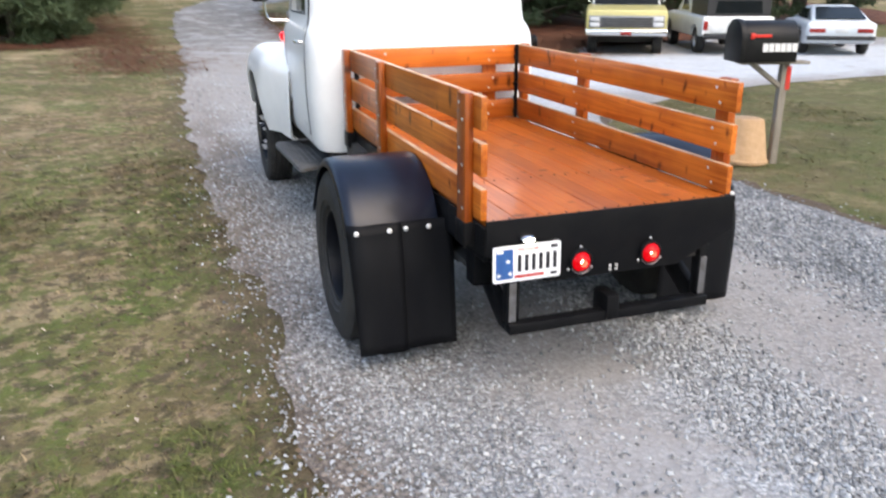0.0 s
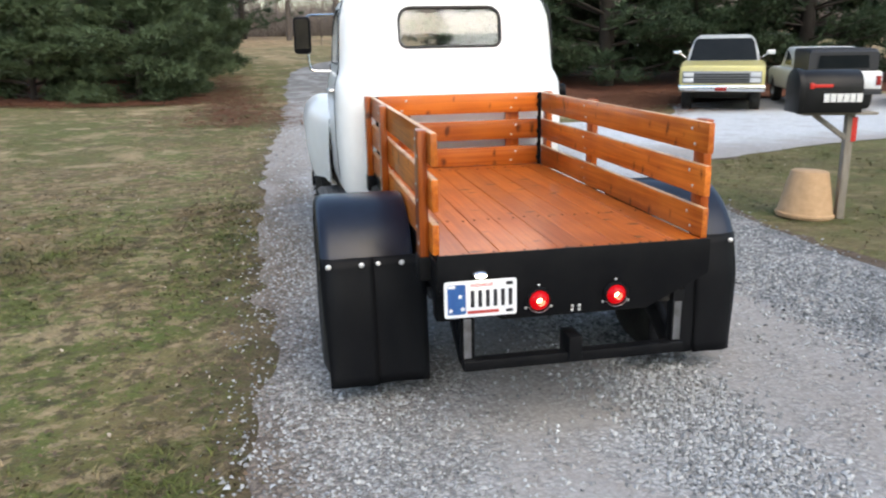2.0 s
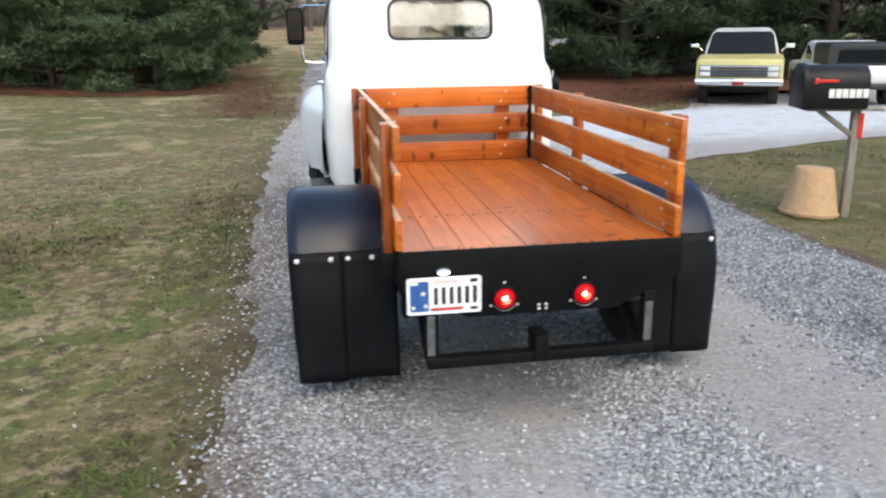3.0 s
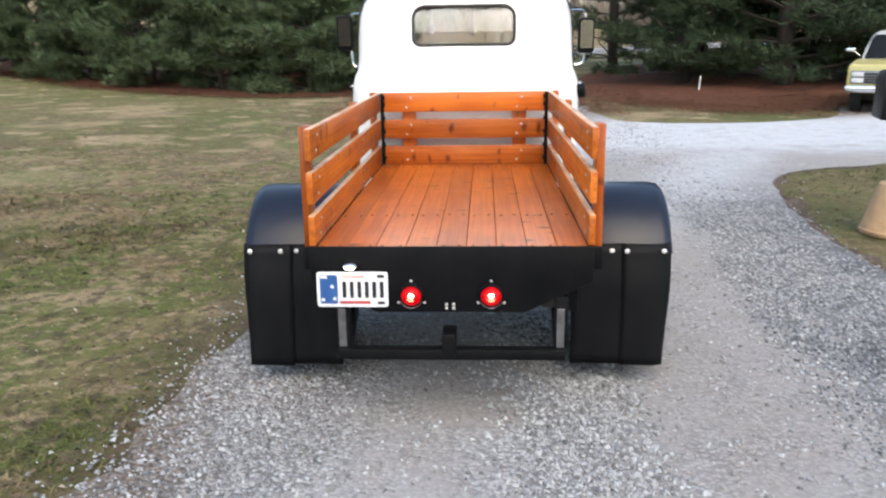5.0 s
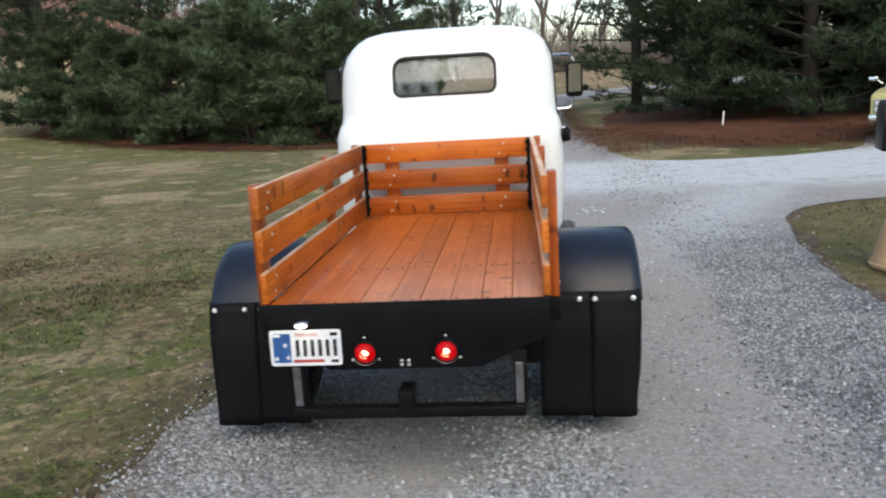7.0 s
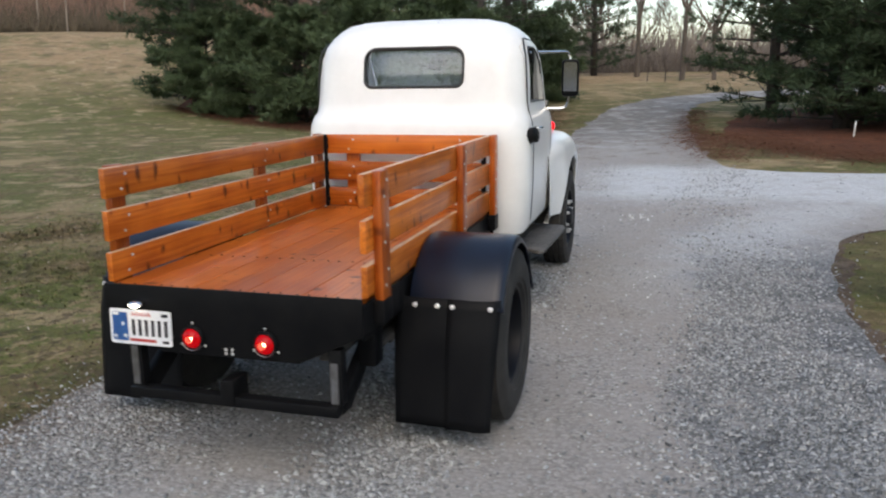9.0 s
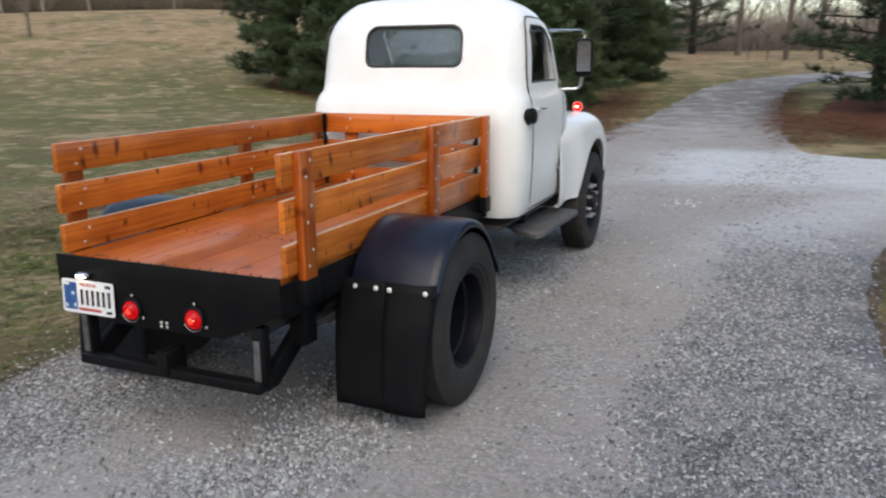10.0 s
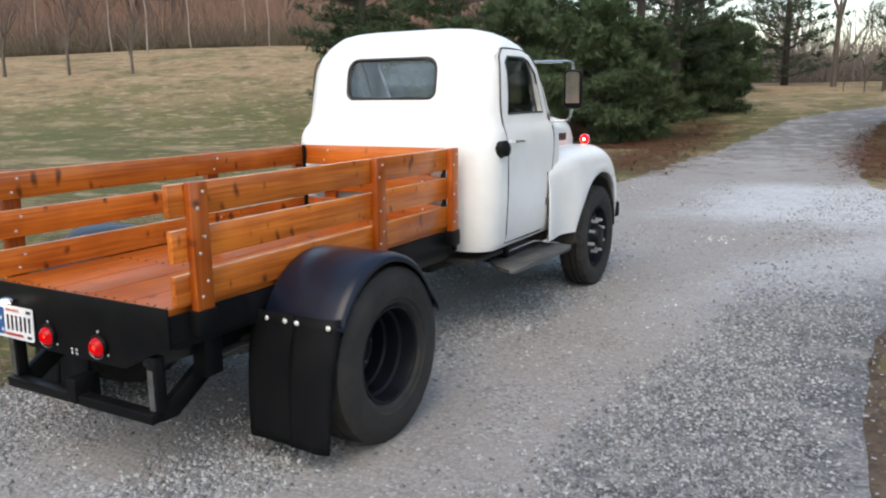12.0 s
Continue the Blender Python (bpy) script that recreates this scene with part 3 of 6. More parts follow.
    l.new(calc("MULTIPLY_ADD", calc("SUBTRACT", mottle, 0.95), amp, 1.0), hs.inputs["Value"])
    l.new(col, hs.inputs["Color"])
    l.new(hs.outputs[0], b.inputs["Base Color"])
    bp = n.new("ShaderNodeBump")
    bp.inputs["Distance"].default_value = 0.014
    l.new(amp, bp.inputs["Strength"])
    l.new(calc("SUBTRACT", calc("MULTIPLY", cloud(75), 0.6), grit[0][1]), bp.inputs["Height"])
    l.new(bp.outputs[0], b.inputs["Normal"])
    return m


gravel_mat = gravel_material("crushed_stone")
soil_mat = ground_material("bare_soil", [(0.100, 0.074, 0.054), (0.135, 0.104, 0.078), (0.07, 0.051, 0.038)], [1, 2.5, 11], 0.8, 60)
needle_mat = ground_material("pine_straw", [(0.100, 0.035, 0.019), (0.150, 0.058, 0.030), (0.055, 0.026, 0.016)], [1, 1.5, 9], 0.8, 60)
stone_mat = leaf_material("gravel_stone", (0.098, 0.100, 0.101), (0.47, 0.485, 0.49), 0.85, 0.85, 1.5)
grass_mat = turf_material("grass_blade", TURF[:9])
dead_leaf_mat = leaf_material("fallen_leaf", (0.20, 0.14, 0.09), (0.52, 0.46, 0.38), 0.8)
young_needles = leaf_material("young_pine_needles", (0.026, 0.047, 0.022), (0.086, 0.118, 0.056), 0.6)
needle_green = leaf_material("pine_needles", (0.017, 0.032, 0.015), (0.054, 0.082, 0.038), 0.6)
# slightly darker copy of the needles, the grove's shade put into its colour
deep_needles = leaf_material("shaded_pine_needles", (0.016, 0.031, 0.015), (0.052, 0.080, 0.038), 0.7)
bark_dark = material("pine_bark", (0.024, 0.018, 0.014), 0.9, second=(0.045, 0.035, 0.028), scale=5, stretch=(3, 3, 0.7), bump=0.6, bump_scale=12)
bark_grey = material("bare_bark", (0.060, 0.047, 0.039), 0.9, second=(0.11, 0.088, 0.072), scale=4, stretch=(3, 3, 0.6), bump=0.5, bump_scale=12)
birch_bark = material("pale_bark", (0.33, 0.28, 0.235), 0.85, second=(0.17, 0.135, 0.11), scale=5, stretch=(1, 1, 3), bump=0.3)


# ---- the land ----
def height(x, y):
    """The lie of the land: level round the drive, rising gently ahead and more steeply to the far left."""
    r = math.hypot(x, y)
    az = math.degrees(math.atan2(x, y))
    h = 2.4 * smooth(22, 75, r) * smooth(75, 40, abs(az))
    h += smooth(-14, -36, az) * smooth(-130, -100, az) * (4.6 * smooth(30, 88, r) + 22 * smooth(84, 190, r))
    h += smooth(100, 220, r) * 5
    return h


def axis_steps(lo, hi, near, far):
    """Coordinates that stand close together near zero and wide apart far off."""
    out, v = [0.0], 0.0
    while v < hi:
        v += near + (far - near) * smooth(14, 160, abs(v))
        out.append(v)
    v = 0.0
    while v > lo:
        v -= near + (far - near) * smooth(14, 160, abs(v))
        out.insert(0, v)
    return out


xs, ys = axis_steps(-600, 600, 0.9, 40), axis_steps(-600, 700, 0.9, 40)
gv = np.array([(x, y, height(x, y) - 0.012 + 0.02 * noise.noise(Vector((x * 0.35, y * 0.35, 0))) * smooth(4, 30, math.hypot(x, y))) for y in ys for x in xs])
gi = np.arange(len(xs) * len(ys)).reshape(len(ys), len(xs))
gf = np.stack([gi[:-1, :-1].ravel(), gi[:-1, 1:].ravel(), gi[1:, 1:].ravel(), gi[1:, :-1].ravel()], 1)
ground = tagged(new("ground", mesh_from("ground", gv, gf, lawn_mat)), "rough winter lawn, patchy green and straw brown", "lawn", kind="structure")
for p in ground.data.polygons:
    p.use_smooth = True

# the gravel drive: a near apron with the branch to the parked cars, and the track that runs on ahead
left_edge = [(-1.45, -14, 0), (-1.40, -3, 0), (-1.36, -0.4, 0), (-1.33, 1.2, 0), (-1.48, 4, 0), (-1.55, 7.2, 0), (-1.50, 11, 0), (-1.30, 14, 0)]
right_edge = [(2.55, 14, 0), (2.95, 12.8, 0), (4.5, 12.4, 0), (6.3, 12.8, 0), (7.4, 13.8, 0), (8.6, 16.6, 0), (9.6, 18.2, 0), (14, 18.2, 0), (24, 17.5, 0), (40, 19, 0), (40, 11, 0), (20, 9.4, 0), (9.5, 8.35, 0), (7.2, 8.0, 0), (5.0, 7.15, 0),
              (4.0, 6.75, 0), (3.45, 6.0, 0), (3.18, 5.0, 0), (3.0, 3.9, 0), (2.95, 3.0, 0), (3.0, 2.0, 0), (3.1, 0.5, 0), (3.3, -4, 0), (3.4, -14, 0)]


def ragged(pts, amount):
    return [Vector((p.x + amount * noise.noise(Vector((p.x * 2.1, p.y * 2.1, 3))), p.y + amount * noise.noise(Vector((p.x * 2.1, p.y * 2.1, 9))), 0)) for p in pts]


apron = ragged(ragged(spline(left_edge, 0.1), 0.14), 0.08) + ragged(spline(right_edge, 0.15), 0.07)
apron_xy = [(p.x, p.y) for p in apron]
bm = bmesh.new()
f = bm.faces.new([bm.verts.new((p.x, p.y, 0.0)) for p in apron])
bmesh.ops.triangulate(bm, faces=[f])
track = [(0.62, 14, 0), (0.48, 20, 0), (0.40, 27, 0), (0.40, 31, 0), (0.75, 35.5, 0), (1.9, 39.3, 0), (4.0, 41.9, 0), (7.0, 43.4, 0), (11, 44.4, 0), (19, 45.5, 0), (32, 47, 0), (48, 50, 0)]
line = spline(track, 0.3)
rows = []
for i, p in enumerate(line):
    d = (line[min(i + 1, len(line) - 1)] - line[max(i - 1, 0)]).normalized()
    side = Vector((d.y, -d.x, 0))
    row = []
    for k in range(7):
        u = (k / 6 * 2 - 1) * (1.92 - 0.20 * smooth(14, 40, p.y)) + (0.30 * noise.noise(Vector((p.x * 0.6, p.y * 0.6, k))) + 0.22 * noise.noise(Vector((p.x * 2.3, p.y * 2.3, k + 5))) if k in (0, 6) else 0)
        q = p + side * u
        row.append(bm.verts.new((q.x, q.y, height(q.x, q.y) + 0.002 + 0.018 * smooth(14, 16, p.y))))
    rows.append(row)
for a, b in zip(rows, rows[1:]):
    for k in range(6):
        bm.faces.new((a[k], a[k + 1], b[k + 1], b[k]))
bmesh.ops.recalc_face_normals(bm, faces=bm.faces)
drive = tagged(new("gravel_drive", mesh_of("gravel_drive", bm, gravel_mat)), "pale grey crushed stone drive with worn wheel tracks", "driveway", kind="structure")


def verge(name, edge, out, inn):
    """A strip of bare soil along the edge of the stone."""
    b = bmesh.new()
    line = spline(edge, 0.12)
    rows = []
    for i, p in enumerate(line):
        d = (line[min(i + 1, len(line) - 1)] - line[max(i - 1, 0)]).normalized()
        side = Vector((-d.y, d.x, 0))
        k = 0.16 * noise.noise(Vector((p.x * 1.7, p.y * 1.7, 2))) + 0.10 * noise.noise(Vector((p.x * 6, p.y * 6, 4)))
        rows.append([(p.x + side.x * (out + k), p.y + side.y * (out + k), -0.005), (p.x - side.x * inn, p.y - side.y * inn, -0.005)])
    loft(b, rows, closed=False)
    bmesh.ops.recalc_face_normals(b, faces=b.faces)
    return tagged(new(name, mesh_of(name, b, soil_mat)), "strip of bare brown soil beside the stone", "soil", kind="structure")


verge("soil_verge", right_edge[14:22], 0.10, 0.15)


def bed(name, outline, lift, label):
    """A low mat of fallen needles over the lawn."""
    pts = ragged(spline([(*p, 0) for p in outline] + [(*outline[0], 0)], 0.15)[:-1], 0.22)
    b = bmesh.new()
    face = b.faces.new([b.verts.new((p.x, p.y, 0)) for p in pts])
    bmesh.ops.triangulate(b, faces=[face])
    for _ in range(3):
        bmesh.ops.subdivide_edges(b, edges=[e for e in b.edges if e.calc_length() > 2.5], cuts=1, use_grid_fill=False)
        bmesh.ops.triangulate(b, faces=b.faces)
    for v in b.verts:
        v.co.z = height(v.co.x, v.co.y) + lift
    bmesh.ops.recalc_face_normals(b, faces=b.faces)
    return tagged(new(name, mesh_of(name, b, needle_mat)), label, "pine straw", kind="structure")


bed("pine_straw_bed_1", [(-4.2, 21.4), (-5.4, 21.3), (-6.9, 21.3), (-10, 22.8), (-13.5, 25.0), (-17, 27.5), (-21, 30), (-22, 36), (-14, 38), (-6.8, 38), (-5.8, 32), (-4.8, 27), (-4.2, 23.5)], 0.015, "reddish brown fallen pine needles under the trees")
bed("pine_straw_bed_2", [(3.5, 21.0), (4.5, 17.6), (5.7, 15.8), (6.8, 15.4), (7.8, 16.9), (9.0, 19.2), (14, 20.3), (24, 19.6), (27, 28), (18, 36), (9, 36), (4.4, 31), (3.2, 23)], 0.015, "reddish brown fallen pine needles under the trees")


def straw(outline, n, seed, spread=0.42):
    """Loose needles that thin out across the rim of a bed."""
    g = np.random.default_rng(seed)
    rim = np.array([(p.x, p.y) for p in spline([(*p, 0) for p in outline], 0.1)])
    c = rim[g.integers(0, len(rim), n)] + g.normal(0, spread, (n, 2))
    z = np.array([height(a, b) + 0.018 for a, b in c]) + g.uniform(0, 0.03, n)
    a = g.uniform(0, 6.283, n)
    ln, wd = g.uniform(0.05, 0.14, n), g.uniform(0.008, 0.022, n)
    d = np.stack([np.cos(a) * ln, np.sin(a) * ln, g.normal(0, 0.012, n)], 1)
    s = np.stack([-np.sin(a) * wd, np.cos(a) * wd, np.zeros(n)], 1)
    p = np.stack([c[:, 0], c[:, 1], z], 1)
    v = np.stack([p - d, p + s, p + d, p - s], 1).reshape(-1, 3)
    return tagged(new("loose_pine_straw", mesh_from("loose_pine_straw", v, np.arange(n * 4).reshape(-1, 4), straw_mat)), "loose reddish pine needles strewn at the edge of the grass", "pine straw", kind="stuff")


straw_mat = leaf_material("loose_straw", (0.08, 0.030, 0.016), (0.16, 0.072, 0.037), 0.9)
straw([(-4.6, 25), (-4.2, 21.6), (-5.4, 21.3), (-6.9, 21.3), (-10, 22.8), (-13.5, 25.0), (-17, 27.5), (-21, 30)], 11000, 71)
straw([(-4.2, 34), (-3.6, 28), (-3.1, 23), (-2.6, 18.0), (-2.3, 14)], 11000, 73, 0.75)
straw([(2.9, 14.5), (2.5, 17.5), (2.35, 22), (2.3, 28), (2.7, 34)], 4500, 74, 0.35)
straw([(3.5, 21.0), (4.5, 17.6), (5.7, 15.8), (6.8, 15.4), (7.8, 16.9), (9.0, 19.2), (14, 20.3)], 10000, 72)
straw([(3.2, 23), (3.3, 20.0), (4.2, 17.2), (5.5, 15.4), (6.9, 15.0), (8.1, 16.7), (9.3, 18.9)], 9000, 75, 0.8)


# ---- pines ----
def pine_meshes(seed, tall, spread, skirt, whorls, tufts=1.0, full=0.75, leaf=None):
    """Trunk with limbs, and a crown of needle tufts, for one kind of pine."""
    rnd = random.Random(seed)
    b = bmesh.new()
    rod(b, (0, 0, -0.15), (0.05, 0.03, tall * 0.5), 0.022 * tall, 0.014 * tall, 10)
    rod(b, (0.05, 0.03, tall * 0.5), (0.0, 0.08, tall), 0.014 * tall, 0.003 * tall, 8)
    at, way = [], []
    for w in range(whorls):
        u = w / (whorls - 1)
        z = skirt + (tall * 0.97 - skirt) * u
        reach = spread * (1 - u) ** full * (0.75 + 0.35 * rnd.random()) * (0.82 + 0.18 * smooth(0, 0.15, u)) + 0.25
        for k in range(rnd.choice((5, 6, 6, 7))):
            a = rnd.uniform(0, 2 * math.pi)
            ln = reach * rnd.uniform(0.6, 1.12)
            lift = rnd.uniform(-0.12, 0.22) + 0.35 * u
            d = Vector((math.cos(a), math.sin(a), lift)).normalized()
            tip = Vector((0, 0, z)) + d * ln + Vector((0, 0, 0.10 * ln))
            rod(b, (0, 0, z), tip, 0.010 * ln + 0.012, 0.006, 5, False)
            side = Vector((-d.y, d.x, 0)).normalized()
            for s in range(int((9 + 11 * ln / spread) * tufts + 3)):
                t = rnd.uniform(0.22, 1.0) ** 0.7
                base = Vector((0, 0, z)).lerp(tip, t)
                out = rnd.uniform(-1, 1) * (0.16 + 0.30 * (1 - t)) * ln
                e = base + side * out + d * abs(out) * 0.5 + Vector((0, 0, rnd.uniform(-0.05, 0.16) * ln * 0.5))
                if rnd.random() < 0.35:
                    rod(b, base, e, 0.008, 0.004, 3, False)
                for q in range(4):
                    f0 = rnd.uniform(0.35, 1.08)
                    at.append(base.lerp(e, f0) + Vector((rnd.gauss(0, 0.07), rnd.gauss(0, 0.07), rnd.gauss(0, 0.06))))
                    way.append((d * 0.6 + side * (0.5 if out > 0 else -0.5) + Vector((0, 0, rnd.uniform(0.1, 0.8)))).normalized())
    for f in b.faces:
        f.smooth = True
    trunk = bpy.data.meshes.new("trunk")
    b.to_mesh(trunk)
    b.free()
    trunk.materials.append(bark_dark)
    g = np.random.default_rng(seed)
    at, way = np.array(at), np.array(way)
    K = 5
    n = len(at) * K
    c = np.repeat(at, K, 0)
    d = np.repeat(way, K, 0) * 0.75 + g.normal(0, 0.55, (n, 3))
    d /= np.linalg.norm(d, axis=1, keepdims=True)
    s = np.cross(d, g.normal(0, 1, (n, 3)))
    s /= np.linalg.norm(s, axis=1, keepdims=True)
    ln = g.uniform(0.16, 0.36, (n, 1))
    wd = g.uniform(0.028, 0.058, (n, 1))
    v = np.stack([c - s * wd * 0.5, c + s * wd * 0.5, c + d * ln], 1).reshape(-1, 3)
    return trunk, mesh_from("crown", v, np.arange(n * 3).reshape(-1, 3), leaf or needle_green)


PINES = [pine_meshes(1, 11.5, 3.9, 0.35, 22, 0.9), pine_meshes(2, 12.5, 4.7, 0.30, 25, 1.35, 0.75, deep_needles), pine_meshes(3, 4.6, 2.7, 0.10, 14, 1.6, 0.5, young_needles), pine_meshes(4, 12.0, 3.6, 2.6, 18, 0.7), pine_meshes(5, 11.5, 4.3, 0.5, 19, 0.40), pine_meshes(6, 11.0, 3.6, 3.0, 9, 0.5)]


def pine(kind, x, y, size, turn, label):
    t = thing("pine_tree", label, "pine tree", pose(x, y, height(x, y), 0, 0, turn) @ Matrix.Scale(size, 4), "pines along the drive")
    piece("trunk", PINES[kind][0], t)
    piece("crown", PINES[kind][1], t)
    return t


LOW = "dense green pine with branches down to the needle-covered ground"
TALL = "tall dark green pine with a bare lower trunk"
SMALL = "bushy young pine, its needles reaching the ground"
# the two pines at negative y are unseen, added to darken mirror reflections
for k, x, y, s, a, lb in ((2, -5.3, 26.6, 0.85, 20, SMALL), (5, -5.9, 28.6, 1.0, 20, TALL), (5, -7.0, 30.4, 1.05, 130, TALL), (5, -5.8, 34.0, 1.0, 250, TALL), (2, -5.9, 23.6, 0.95, 80, SMALL), (2, -9.3, 24.6, 1.05, 200, SMALL), (2, -6.2, 36.5, 0.85, 120, SMALL), (2, -8.3, 32.5, 0.9, 10, SMALL), (4, -9.8, 28.6, 1.0, 140, LOW), (2, -12.6, 26.6, 0.95, 300, SMALL),
                          (0, -14.6, 30.0, 1.05, 260, LOW), (2, -16.2, 28.8, 0.9, 30, SMALL), (0, -20.8, 31.4, 1.05, 110, LOW), (5, -22.4, 33.0, 1.1, 40, TALL), (2, -19.0, 29.8, 0.95, 160, SMALL), (3, -12.5, 36, 1.1, 190, TALL),
                          (1, 6.9, 25.4, 1.0, 10, TALL), (1, 9.7, 23.6, 1.05, 100, TALL), (1, 13.0, 23.4, 0.95, 220, TALL), (1, 16.8, 22.8, 1.05, 310, TALL), (1, 20.6, 21.6, 1.0, 60, TALL),
                          (1, 8.2, 28.6, 0.95, 75, TALL), (1, 12.0, 27.4, 1.0, 150, TALL), (1, 18.6, 25.4, 1.0, 200, TALL), (4, 5.6, 33, 1.0, 170, LOW), (4, 10.5, 31.5, 1.05, 20, LOW), (4, 15, 30, 1.0, 260, LOW),
                          (4, 4.5, -21, 1.0, 20, LOW), (4, 15, -10, 0.95, 250, LOW), (4, -4.8, 64, 1.15, 110, LOW), (2, -5.4, 40.0, 0.95, 200, SMALL), (5, -6.6, 42, 1.0, 10, TALL), (2, -6.8, 55, 0.95, 0, SMALL), (5, -11, 58, 1.0, 240, TALL)):
    pine(k, x, y, s, a, lb)


# ---- bare woods ----
def bare_meshes(seed, tall, mat, fine=4, stout=0.014):
    """A leafless tree: a forked, tapering trunk and ever thinner limbs."""
    rnd = random.Random(seed)
    b = bmesh.new()

    def grow(p, d, ln, r, lv):
        q = p + d * ln
        rod(b, p, q, r, r * 0.70, 7 if lv == 0 else (5 if lv < 3 else 3), False)
        if lv >= fine:
            return
        for k in range(rnd.choice((2, 3, 3)) if lv else 3):
            e = (d + Vector((rnd.gauss(0, 0.42), rnd.gauss(0, 0.42), rnd.gauss(0.12, 0.25)))).normalized()
            grow(p.lerp(q, rnd.uniform(0.72, 1.0)), e, ln * rnd.uniform(0.6, 0.86), r * rnd.uniform(0.50, 0.70), lv + 1)

    grow(Vector((0, 0, -0.2)), Vector((rnd.gauss(0, 0.03), rnd.gauss(0, 0.03), 1)).normalized(), tall * 0.34, tall * stout, 0)
    for f in b.faces:
        f.smooth = True
    me = bpy.data.meshes.new("bare_tree")
    b.to_mesh(me)
    b.free()
    me.materials.append(mat)
    return me


BARE = [bare_meshes(11, 13, bark_grey, 5), bare_meshes(12, 15, bark_grey, 5), bare_meshes(13, 12, bark_grey, 5), bare_meshes(14, 14, birch_bark, 4), bare_meshes(15, 5.2, bark_grey, 5, 0.024)]


def bare_tree(kind, x, y, s, a, label, group="bare woods"):
    return tagged(piece("bare_tree", BARE[kind], None, pose(x, y, height(x, y), 0, 0, a) @ Matrix.Scale(s, 4)), label, "tree", group)


def slender_mesh(seed, tall):
    """A thin straight trunk with few upward twigs."""
    rnd = random.Random(seed)
    b = bmesh.new()
    p, r = Vector((0, 0, -0.2)), 0.085
    for k in range(9):
        q = p + Vector((rnd.gauss(0, 0.10), rnd.gauss(0, 0.10), tall / 9))
        rod(b, p, q, r, r * 0.86, 6, False)
        if k > 2:
            for j in range(3):
                a = rnd.uniform(0, 6.283)
                e = p.lerp(q, rnd.random())
                rod(b, e, e + Vector((math.cos(a), math.sin(a), rnd.uniform(0.7, 1.5))) * rnd.uniform(0.6, 1.6), r * 0.35, 0.01, 4, False)
        p, r = q, r * 0.86
    for f in b.faces:
        f.smooth = True
    me = bpy.data.meshes.new("bare_tree")
    b.to_mesh(me)
    b.free()
    me.materials.append(birch_bark)
    return me


BARE.append(slender_mesh(61, 15))
BARE.append(slender_mesh(62, 17))
wr = random.Random(5)
GREY, PALE = "leafless grey-brown woodland tree in winter", "slender leafless tree with pale bark"
for i in range(125):
    az = radians(wr.uniform(-72, -12))
    r = wr.uniform(92, 135)
    pale = wr.random() < 0.03
    bare_tree(3 if pale else wr.randrange(3), r * math.sin(az), r * math.cos(az), wr.uniform(0.85, 1.3), wr.uniform(0, 360), PALE if pale else GREY)
for i in range(70):
    az = radians(wr.uniform(-12, 62))
    r = wr.uniform(78, 125)
    bare_tree(wr.randrange(3), r * math.sin(az), r * math.cos(az), wr.uniform(0.7, 1.1), wr.uniform(0, 360), GREY)
for x, y, s in ((2.1, 55.5, 1.0), (4.2, 55.0, 0.95), (-1.2, 60.5, 1.05), (8, 72, 1.0), (16, 47, 1.0), (21, 49, 0.9)):
    bare_tree(wr.randrange(3), x, y, s, wr.uniform(0, 360), GREY)
for x, y, s in ((-47.5, 33.5, 1.0), (-44, 36, 0.9), (-51, 31, 1.05)):
    bare_tree(4, x, y, s, wr.uniform(0, 360), "low leafless fruit tree in the field")
for x, y, s in ((-0.2, 54.5, 0.32), (1.0, 54, 0.36), (2.0, 53.5, 0.30)):
    bare_tree(4, x, y, s, wr.uniform(0, 360), "low brown leafless bush beside the lawn")
for i, (az, r) in enumerate(((-52.2, 84), (-50.0, 74), (-47.2, 86), (-43.6, 90), (-42.0, 88), (-56.5, 92), (-38.5, 92), (-37.2, 95))):
    bare_tree(5 + i % 2, 2.98 + r * math.sin(radians(az)), -2.0 + r * math.cos(radians(az)), 0.9 + 0.05 * (i % 4), 37 * i, PALE)
for i in range(32):
    az = radians(wr.uniform(118, 214))
    r = wr.uniform(16, 44)
    bare_tree(wr.randrange(3), r * math.sin(az), r * math.cos(az), wr.uniform(0.8, 1.1), wr.uniform(0, 360), GREY)


